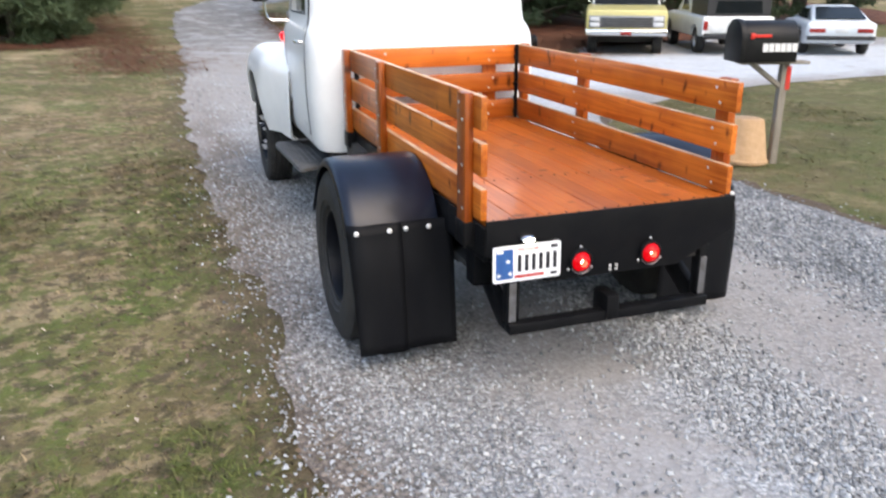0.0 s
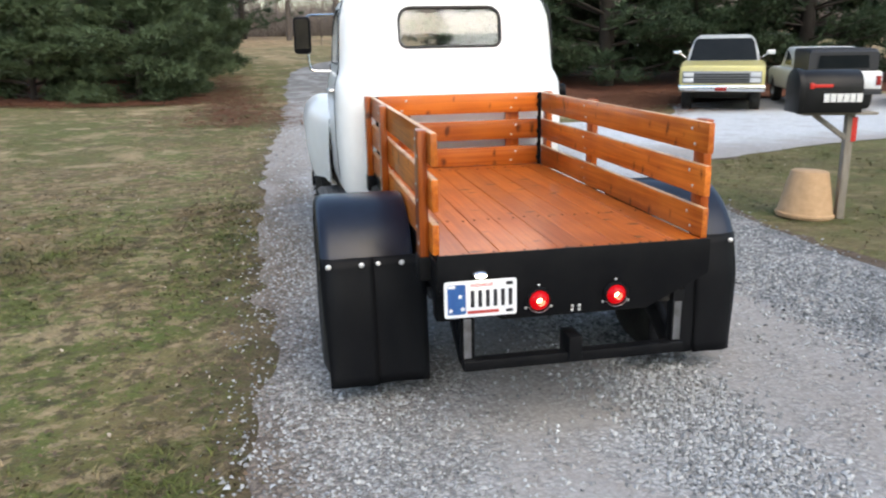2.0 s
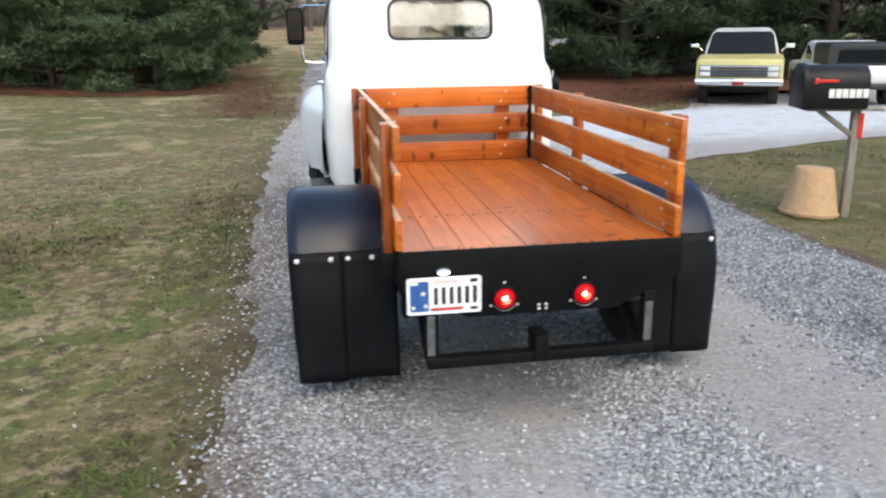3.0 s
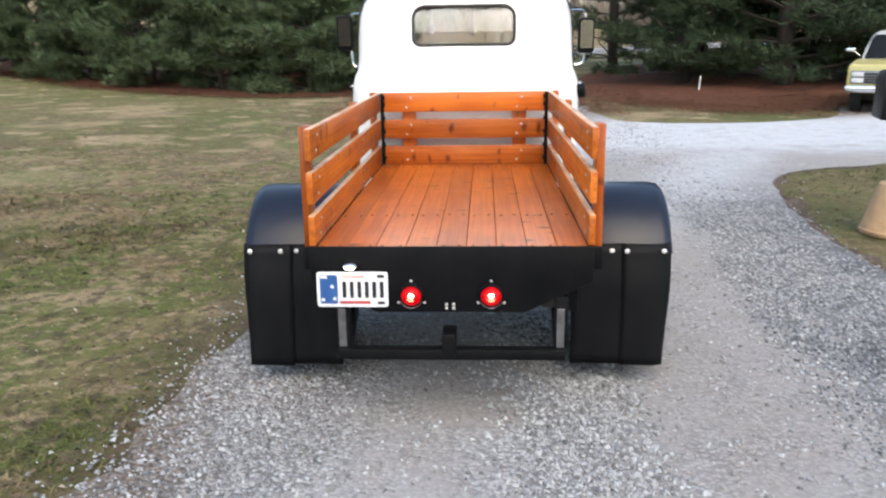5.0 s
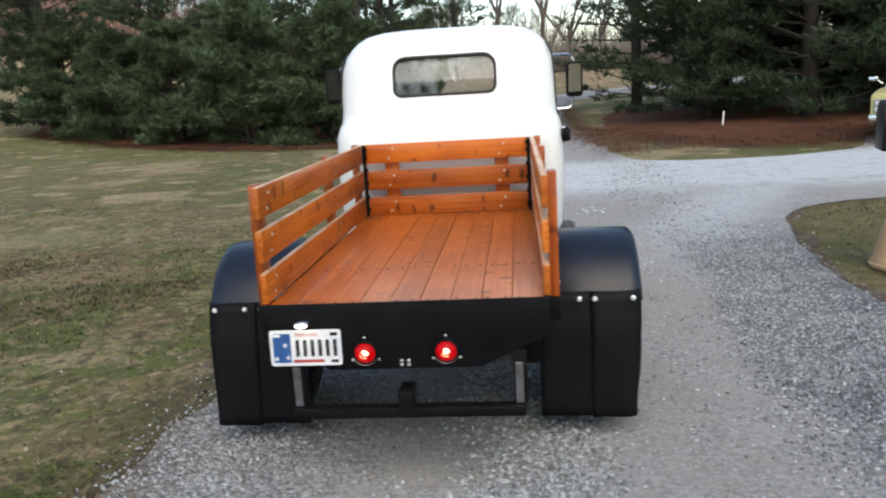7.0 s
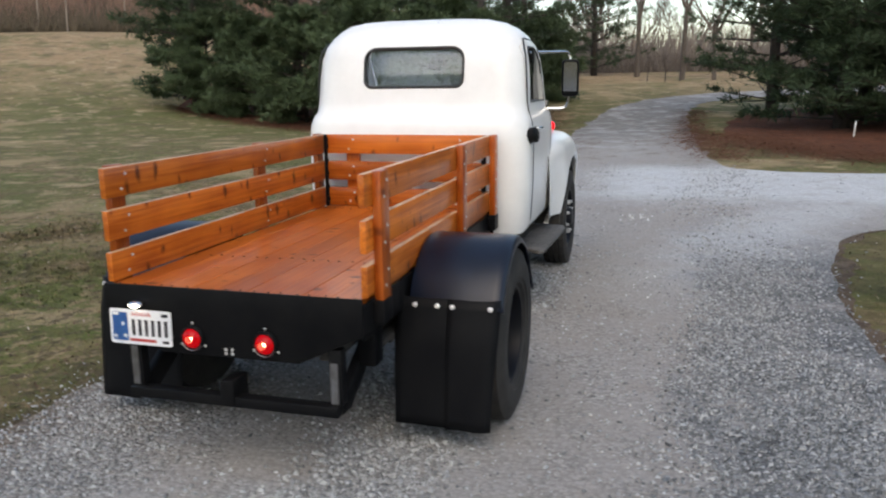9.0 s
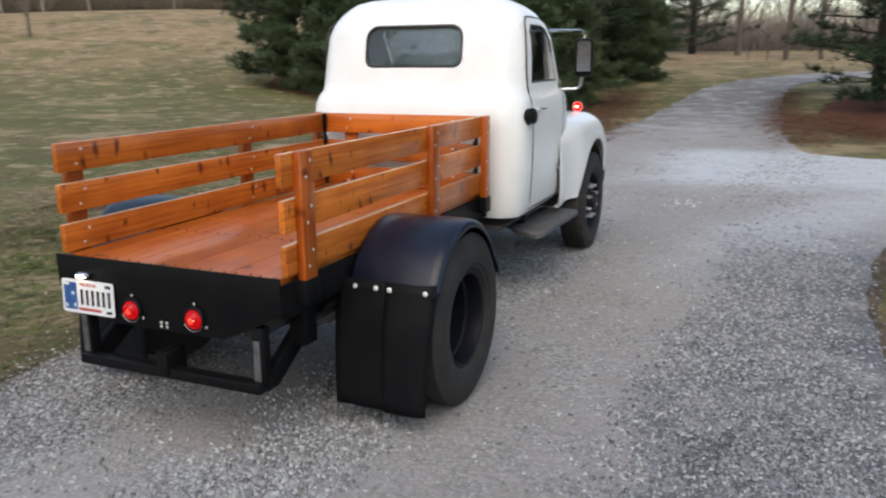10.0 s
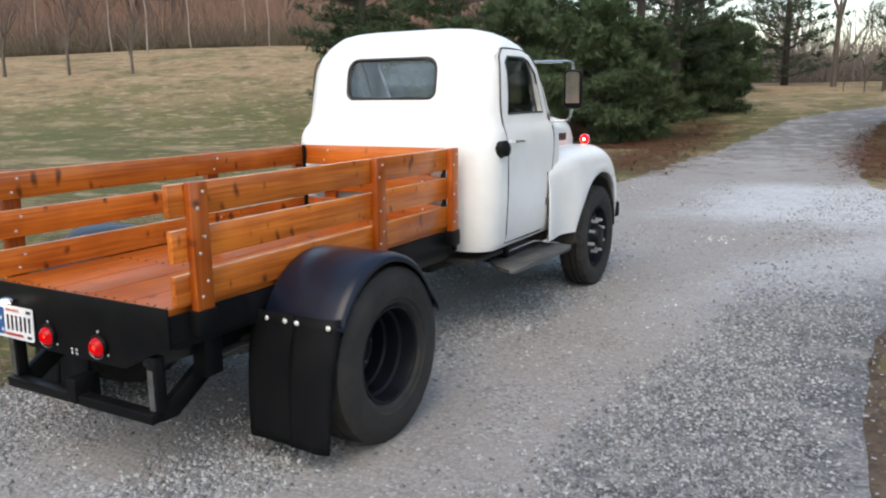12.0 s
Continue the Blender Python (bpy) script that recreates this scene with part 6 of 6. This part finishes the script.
def white_pickup(m):
    c = thing("pickup_truck", "white pickup truck with a black bed topper, seen from behind", "truck", m, "parked vehicles")
    b = hull([(0.62, 0.90, 0.56, 0.98, 0.04, 0.06), (0.60, 0.94, 0.50, 1.02, 0.05, 0.07), (-0.5, 0.96, 0.46, 1.04, 0.05, 0.10), (-3.6, 0.96, 0.46, 1.04, 0.05, 0.10), (-4.0, 0.94, 0.48, 0.98, 0.05, 0.10), (-4.2, 0.86, 0.52, 0.90, 0.05, 0.10)])
    b.transform(Matrix.Scale(-1, 4, (0, 1, 0)))
    bmesh.ops.recalc_face_normals(b, faces=b.faces)
    part("body", arches(b, (0.25, 3.35), 0.43, 0.94), car_white, c, "white pickup body")
    top = part("bed_topper", hull([(-0.55, 0.84, 1.02, 1.50, 0.02, 0.08), (-0.45, 0.84, 1.02, 1.58, 0.02, 0.10), (1.15, 0.84, 1.02, 1.60, 0.02, 0.10)]), black_trim, c, "black bed topper")
    pane([(-0.62, -0.565, 1.10), (0.62, -0.565, 1.10), (0.58, -0.565, 1.42), (-0.58, -0.565, 1.42)], dark_glass_solid, top, "rear_window", "grey rear glass")
    cabp = part("cab", hull([(1.2, 0.82, 1.02, 1.56, 0.02, 0.12), (1.4, 0.82, 1.02, 1.62, 0.02, 0.12), (2.3, 0.80, 1.02, 1.62, 0.02, 0.12), (2.6, 0.82, 1.02, 1.30, 0.02, 0.08), (2.85, 0.84, 1.02, 1.06, 0.01, 0.02)]), car_white, c, "white cab")
    for s in (1, -1):
        pane([(s * 0.826, 1.5, 1.12), (s * 0.826, 2.35, 1.12), (s * 0.806, 2.2, 1.50), (s * 0.806, 1.5, 1.52)], dark_glass_solid, cabp)
        part("tail_lamp", boxed(s * 0.86 - 0.06, s * 0.86 + 0.06, -0.64, -0.60, 0.66, 0.90, bevel=0.01), dull_red, c)
    part("tailgate", boxed(-0.74, 0.74, -0.645, -0.61, 0.60, 1.0, bevel=0.015), car_white, c, "white tailgate")
    part("bumper", boxed(-0.92, 0.92, -0.76, -0.62, 0.44, 0.58, bevel=0.02), black_trim, c, "dark rear bumper")
    for s in (1, -1):
        car_wheel(c, s, 0.25)
        car_wheel(c, s, 3.35)


def coupe(m):
    c = thing("coupe_car", "silver-white low hatchback coupe with a sloping rear window", "car", m, "parked vehicles")
    b = hull([(-0.85, 0.74, 0.40, 0.74, 0.08, 0.06), (-0.78, 0.82, 0.32, 0.82, 0.08, 0.08), (-0.3, 0.85, 0.26, 0.86, 0.08, 0.12), (1.2, 0.86, 0.24, 0.86, 0.08, 0.14), (2.6, 0.85, 0.24, 0.80, 0.08, 0.14), (3.3, 0.80, 0.30, 0.66, 0.08, 0.12), (3.45, 0.70, 0.36, 0.58, 0.06, 0.08)])
    part("body", arches(b, (0.0, 2.45), 0.37, 0.84), car_silver, c, "pale silver body")
    top = part("roof", hull([(-0.62, 0.70, 0.80, 0.86, 0.02, 0.03), (-0.30, 0.67, 0.80, 0.99, 0.02, 0.08), (0.25, 0.60, 0.80, 1.17, 0.02, 0.12), (0.7, 0.58, 0.80, 1.22, 0.02, 0.12), (1.2, 0.58, 0.80, 1.20, 0.02, 0.12), (1.55, 0.64, 0.80, 1.02, 0.02, 0.10), (1.9, 0.72, 0.80, 0.86, 0.02, 0.03)]), car_silver, c, "sloping roof")
    pane([(-0.60, -0.575, 0.90), (0.60, -0.575, 0.90), (0.50, 0.16, 1.165), (-0.50, 0.16, 1.165)], dark_glass_solid, top, "rear_window", "black sloping hatch glass", 0.02)
    for s in (1, -1):
        pane([(s * 0.70, 0.05, 0.89), (s * 0.70, 1.45, 0.89), (s * 0.605, 1.15, 1.13), (s * 0.605, 0.35, 1.13)], dark_glass_solid, top, thick=0.012)
        t = part("tail_lamp", boxed(s * 0.56 - 0.19, s * 0.56 + 0.19, -0.872, -0.82, 0.58, 0.68, bevel=0.01), dull_red, c)
    part("plate", boxed(-0.15, 0.15, -0.87, -0.83, 0.58, 0.68, bevel=0.005), lamp_glass, c)
    part("bumper", boxed(-0.80, 0.80, -0.94, -0.80, 0.40, 0.50, bevel=0.02), black_trim, c, "dark rear bumper")
    for s in (1, -1):
        car_wheel(c, s, 0.0, 0.31, 0.73)
        car_wheel(c, s, 2.45, 0.31, 0.73)


dark_glass_solid = material("tinted_car_glass", (0.006, 0.008, 0.009), 0.12, second=(0.010, 0.012, 0.013), scale=2, spec=0.12)
yellow_truck(pose(8.80, 14.30, -0.04, 0, 0, 150) @ Matrix.Diagonal((0.95, 1, 1.0, 1)))
white_pickup(pose(10.95, 13.15, 0, 0, 0, -22) @ Matrix.Scale(0.85, 4))
coupe(pose(13.20, 12.3, 0, 0, 0, -33) @ Matrix.Scale(0.89, 4))

# ---- mailbox, pot and stake on the grass ----
post_wood = material("weathered_post", (0.17, 0.15, 0.12), 0.9, second=(0.26, 0.23, 0.19), scale=9, stretch=(5, 5, 0.6), bump=0.4)
box_black = material("mailbox_black", (0.006, 0.006, 0.0065), 0.42, second=(0.010, 0.010, 0.010), scale=8, spec=0.2)
red_plastic = material("red_plastic", (0.50, 0.02, 0.015), 0.4, second=(0.52, 0.03, 0.02))
letter_white = material("letter_sticker", (0.72, 0.72, 0.70), 0.5, second=(0.6, 0.6, 0.58), scale=30)
mb = thing("mailbox", "large black arched mailbox with a red flag on a post", "mailbox", pose(3.59, 3.42, -0.04, 0, 0, -14))
b = boxed(0.225 - 0.034, 0.225 + 0.034, -0.040, 0.040, -0.02, 0.985, bevel=0.008)
part("post", b, post_wood, mb, "weathered wooden post")
b = bmesh.new()
box(b, -0.020, 0.020, -0.03, 0.03, -0.19, 0.19, bevel=0.004, m=pose(0.065, 0, 0.872, 0, -54))
part("brace", b, post_wood, mb, "slanting wooden brace")
part("shelf_board", boxed(-0.22, 0.43, -0.09, 0.09, 0.985, 1.01, bevel=0.004), post_wood, mb, "grey board under the box")
arch_out = [(-0.160, 1.012), (0.160, 1.012)] + [(0.160 * math.cos(a), 1.22 + 0.160 * math.sin(a)) for a in np.linspace(0, math.pi, 13)]
b = prism(bmesh.new(), arch_out, "X", -0.25, 0.25, 0.004)
body = part("box_body", b, box_black, mb, "arched black metal box")
arch_big = [(u * 1.08, 1.010 + (z - 1.012) * 1.05) for u, z in arch_out]
part("box_door", prism(bmesh.new(), arch_big, "X", -0.302, -0.251, 0.006), box_black, mb, "arched black door")
b = boxed(-0.19, -0.02, -0.175, -0.165, 1.235, 1.262, bevel=0.003)
box(b, -0.215, -0.180, -0.175, -0.162, 1.222, 1.275, bevel=0.003)
part("flag", b, red_plastic, mb, "red flag folded down")
for k in range(6):
    part("name_bar", boxed(-0.085 + 0.056 * k, -0.038 + 0.056 * k, -0.1655, -0.1605, 1.105, 1.180, bevel=0.001, seg=1), letter_white, mb)
part("marker_strip", boxed(0.235, 0.280, -0.047, -0.041, 0.745, 0.965, bevel=0.002, seg=1), red_plastic, mb, "red plastic strip")

burlap = material("tan_pot", (0.46, 0.30, 0.17), 0.9, second=(0.38, 0.24, 0.13), scale=14, bump=0.4, bump_scale=120)
pot = thing("tub", "tan tapered tub standing upside down on the grass", "tub", pose(3.56, 3.52, -0.01, 0, 3, 12) @ Matrix.Scale(0.88, 4))
b = lathe(bmesh.new(), [(0.0, 0.285), (0.03, 0.288), (0.06, 0.278), (0.30, 0.228), (0.46, 0.190), (0.485, 0.182), (0.495, 0.165), (0.49, 0.0)], 28, "Z", lambda i, k: 0.004 * math.sin(k * 1.7 + i))
part("shell", b, burlap, pot, "tan tapered shell")
b = lathe(bmesh.new(), [(0.018, 0.288), (0.022, 0.298), (0.045, 0.296), (0.05, 0.284)], 28, "Z")
part("rim", b, burlap, pot)
stake = tagged(new("marker_stake", mesh_of("marker_stake", prism(bmesh.new(), [(-0.022, 0), (0.022, 0), (0.022, 0.44), (0, 0.49), (-0.022, 0.44)], "Y", -0.010, 0.010, 0.003), car_white)), "short white marker stake in the pine straw", "stake")
stake.matrix_basis = pose(6.6, 21.9, height(6.6, 21.9) - 0.02, 2, 3, 0)


# ---- loose stone, grass and leaves ----
def inside(x, y, poly):
    """Which of the points lie in the outline."""
    hit = np.zeros(len(x), bool)
    j = len(poly) - 1
    for i in range(len(poly)):
        (xi, yi), (xj, yj) = poly[i], poly[j]
        if yi != yj:
            hit ^= ((yi > y) != (yj > y)) & (x < (xj - xi) * (y - yi) / (yj - yi) + xi)
        j = i
    return hit


def patch(x, y, s, seed):
    """A soft value between 0 and 1 that varies over about s metres."""
    v = np.zeros(len(x))
    g = np.random.default_rng(seed)
    for k in range(7):
        a, f, ph = g.uniform(0, 6.28), g.uniform(0.6, 1.9) / s, g.uniform(0, 6.28)
        v += np.sin((x * np.cos(a) + y * np.sin(a)) * f * 2.2 + ph)
    return 1 / (1 + np.exp(-v * 0.9))


def stones(name, n, x0, x1, y0, y1, lo, hi, density, label, seed):
    g = np.random.default_rng(seed)
    x, y = g.uniform(x0, x1, n), g.uniform(y0, y1, n)
    keep = (g.random(n) < density(x, y)) & inside(x + g.normal(0, 0.15, n) * (1 + 0.6 * (g.random(n) < 0.06)), y + g.normal(0, 0.10, n), apron_xy)
    x, y = x[keep], y[keep]
    n = len(x)
    size = lo + (hi - lo) * g.random(n) ** 1.5
    a0 = np.arange(3) * 2.094
    low = np.stack([np.cos(a0), np.sin(a0), np.full(3, -0.5)], 1) * 0.6
    v = np.concatenate([low, low * np.array([0.62, 0.62, -1.0])])[None] * (1 + g.normal(0, 0.24, (n, 6, 3)))
    v[:, 3:, :2] += g.normal(0, 0.10, (n, 1, 2))
    v *= np.stack([g.uniform(0.8, 1.35, n), g.uniform(0.65, 1.0, n), g.uniform(0.5, 0.9, n)], 1)[:, None] * size[:, None, None]
    a, t = g.uniform(0, 6.283, n), g.normal(0, 0.30, n)
    ca, sa, ct, st = np.cos(a)[:, None], np.sin(a)[:, None], np.cos(t)[:, None], np.sin(t)[:, None]
    X, Y, Z = v[..., 0], v[..., 1] * ct - v[..., 2] * st, v[..., 1] * st + v[..., 2] * ct
    out = np.stack([X * ca - Y * sa + x[:, None], X * sa + Y * ca + y[:, None], Z + size[:, None] * g.uniform(0.10, 0.30, (n, 1)) + 0.002], 2).reshape(-1, 3)
    q = np.array([(3, 4, 5), (0, 1, 4), (0, 4, 3), (1, 2, 5), (1, 5, 4), (2, 0, 3), (2, 3, 5)])
    f = (np.arange(n)[:, None, None] * 6 + q[None]).reshape(-1, 3)
    return tagged(new(name, mesh_from(name, out, f, stone_mat)), label, "gravel", kind="stuff")


def band(v, a, b, c, d):
    return np.clip((v - a) / (b - a), 0, 1) * np.clip((d - v) / (d - c), 0, 1)


def loose(x, y):
    """Loose stone lies in the ridges between and beside the wheel tracks and thinly along the verge; the tracks are packed."""
    left = band(x + 0.15 * np.sin(1.1 * y), -1.9, -1.35, -0.75, -0.15) * 0.75
    mid = band(x + 0.06 * np.sin(1.3 * y), 0.10, 0.35, 0.60, 0.90) * 0.85
    ridge = band(x + 0.14 * np.sin(0.9 * y + 1), 1.70, 2.05, 2.75, 3.05) * 1.0
    v = (left + mid + ridge) * (0.30 + 0.90 * patch(x, y, 0.7, 3)) + 0.05 + 0.10 * patch(x, y, 0.5, 8)
    return np.clip(v * (1 - 0.85 * np.clip((y - 1.0) / 5.5, 0, 1)), 0, 1)


def swell(x, y):
    return (0.35 + 0.9 * patch(x, y, 0.6, 3)) * (1 - np.clip((y - 0.5) / 5.0, 0, 1))


def heap(x, y):
    """The loose ridge between the wheel tracks, where bigger stones lie close together."""
    return np.clip(swell(x, y) * band(x + 0.06 * np.sin(1.3 * y), 0.12, 0.34, 0.66, 0.94), 0, 1)


def bank(x, y):
    """The wider ridge along the outer side of the drive."""
    return np.clip(swell(x, y) * band(x + 0.14 * np.sin(0.9 * y + 1), 1.80, 2.10, 2.80, 3.1), 0, 1)


GRIT = "loose pale grey crushed stones on the drive"
stones("loose_gravel", 105000, -2.1, 3.7, -2.4, 4.5, 0.009, 0.025, loose, GRIT, 31)
stones("loose_gravel", 75000, -2.1, 4.5, 4.5, 13.5, 0.013, 0.034, loose, GRIT, 32)
stones("loose_gravel", 12000, -1.7, 3.6, -6.0, -2.4, 0.014, 0.038, loose, GRIT, 33)
stones("loose_gravel", 26000, 0.0, 1.1, -2.6, 5.0, 0.012, 0.032, heap, "larger crushed stones heaped between the wheel tracks", 35)
stones("loose_gravel", 52000, 1.5, 3.2, -2.6, 5.0, 0.010, 0.026, bank, "darker crushed stones heaped along the side of the drive", 36).data.materials[0] = leaf_material("dark_stone", (0.056, 0.061, 0.066), (0.33, 0.35, 0.365), 0.85, 0.8, 1.5)


def white_patch(x, y):
    return 0.8 * np.exp(-((x - 1.33) / 0.15) ** 2 - ((y - 7.0) / 0.20) ** 2) + 0.2 * np.exp(-((x - 1.54) / 0.14) ** 2 - ((y - 3.73) / 0.2) ** 2)


fresh = stones("white_chips", 3600, 0.4, 2.4, 3.0, 8.2, 0.012, 0.030, white_patch, "patch of white stone chips on the drive", 34)
fresh.data.materials.clear()
fresh.data.materials.append(leaf_material("white_chip", (0.55, 0.55, 0.54), (0.78, 0.78, 0.77), 0.8))


def grass(n, x0, x1, y0, y1, lo, hi, seed, wide=0.006, tuft=9, mat=None):
    g = np.random.default_rng(seed)
    m = n // tuft
    k = g.integers(0, m, n)
    x, y = g.uniform(x0, x1, m)[k] + g.normal(0, 0.028, n), g.uniform(y0, y1, m)[k] + g.normal(0, 0.028, n)
    keep = ~inside(x + g.normal(0, 0.10, n), y, apron_xy) & (g.random(n) < np.clip((np.abs(x - 0.8) - 1.95) * 2.0, 0.22, 1)) & (g.random(n) < 0.25 + 0.75 * patch(x, y, 0.8, 5))
    x, y = x[keep], y[keep]
    n = len(x)
    z = np.array([height(a, b) - 0.02 for a, b in zip(x, y)])
    ln = g.uniform(lo, hi, n) * (0.5 + 0.8 * patch(x, y, 1.3, 6))
    a = g.uniform(0, 6.283, n)
    lean = g.uniform(0.9, 4.5, n)
    w = wide * g.uniform(0.6, 1.4, n)
    b0 = np.stack([x, y, z], 1)
    s = np.stack([-np.sin(a), np.cos(a), np.zeros(n)], 1) * w[:, None]
    d = np.stack([np.cos(a) * lean, np.sin(a) * lean, np.ones(n)], 1)
    d /= np.linalg.norm(d, axis=1, keepdims=True)
    mid = b0 + d * ln[:, None] * 0.6
    tip = mid + (d * np.array([1.3, 1.3, 0.5])) * ln[:, None] * 0.5
    v = np.stack([b0 - s, b0 + s, mid + s * 0.7, tip, mid - s * 0.7], 1).reshape(-1, 3)
    k = np.arange(n)[:, None] * 5
    f = np.concatenate([k + np.array([[0, 1, 2]]), k + np.array([[0, 2, 4]]), k + np.array([[4, 2, 3]])])
    return tagged(new("grass", mesh_from("grass", v, f, mat or grass_mat)), "short winter grass, green and straw", "grass", kind="stuff")


grass(150000, -5.6, -1.15, -2.6, 5.5, 0.045, 0.095, 41, 0.0042)
grass(40000, -8.5, -1.15, 5.5, 13.0, 0.035, 0.07, 42, 0.0045, 2)
grass(52000, 2.7, 7.0, -0.5, 8.2, 0.04, 0.085, 43, 0.004, 9, turf_material("green_turf", GREEN))


def litter(n, x0, x1, y0, y1, seed):
    """Small curled leaves and chips lying in the grass."""
    g = np.random.default_rng(seed)
    x, y = g.uniform(x0, x1, n), g.uniform(y0, y1, n)
    keep = ~inside(x, y, apron_xy)
    x, y = x[keep], y[keep]
    n = len(x)
    a, s = g.uniform(0, 6.283, n), g.uniform(0.005, 0.017, n)
    u = np.stack([np.cos(a), np.sin(a), g.normal(0, 0.4, n)], 1) * s[:, None]
    v = np.stack([-np.sin(a), np.cos(a), g.normal(0, 0.4, n)], 1) * s[:, None] * 0.6
    c = np.stack([x, y, g.uniform(0.0, 0.03, n)], 1)
    vs = np.stack([c - u, c - v * 0.9 + np.array([0, 0, 0.006]), c + u, c + v + np.array([0, 0, 0.006])], 1).reshape(-1, 3)
    return tagged(new("fallen_leaves", mesh_from("fallen_leaves", vs, np.arange(n * 4).reshape(-1, 4), dead_leaf_mat)), "small pale dead leaves lying in the grass", "leaves", kind="stuff")


litter(1000, -7, -1.2, -2.6, 9, 51)
litter(160, 2.9, 8, 0, 8, 52)


def chips(n, x0, x1, y0, y1, seed):
    """Dark bits of bark and leaf along the verge."""
    ob = litter(n, x0, x1, y0, y1, seed)
    ob.name = "verge_litter"
    ob.data.materials.clear()
    ob.data.materials.append(bits_mat)
    return tagged(ob, "dark brown bits of leaf and bark on the soil", "leaves", kind="stuff")


bits_mat = leaf_material("leaf_bits", (0.060, 0.042, 0.028), (0.17, 0.12, 0.08), 0.9)
chips(3000, -2.3, -1.35, -2.6, 9, 53)
chips(900, 2.9, 4.2, -0.5, 7.5, 55)
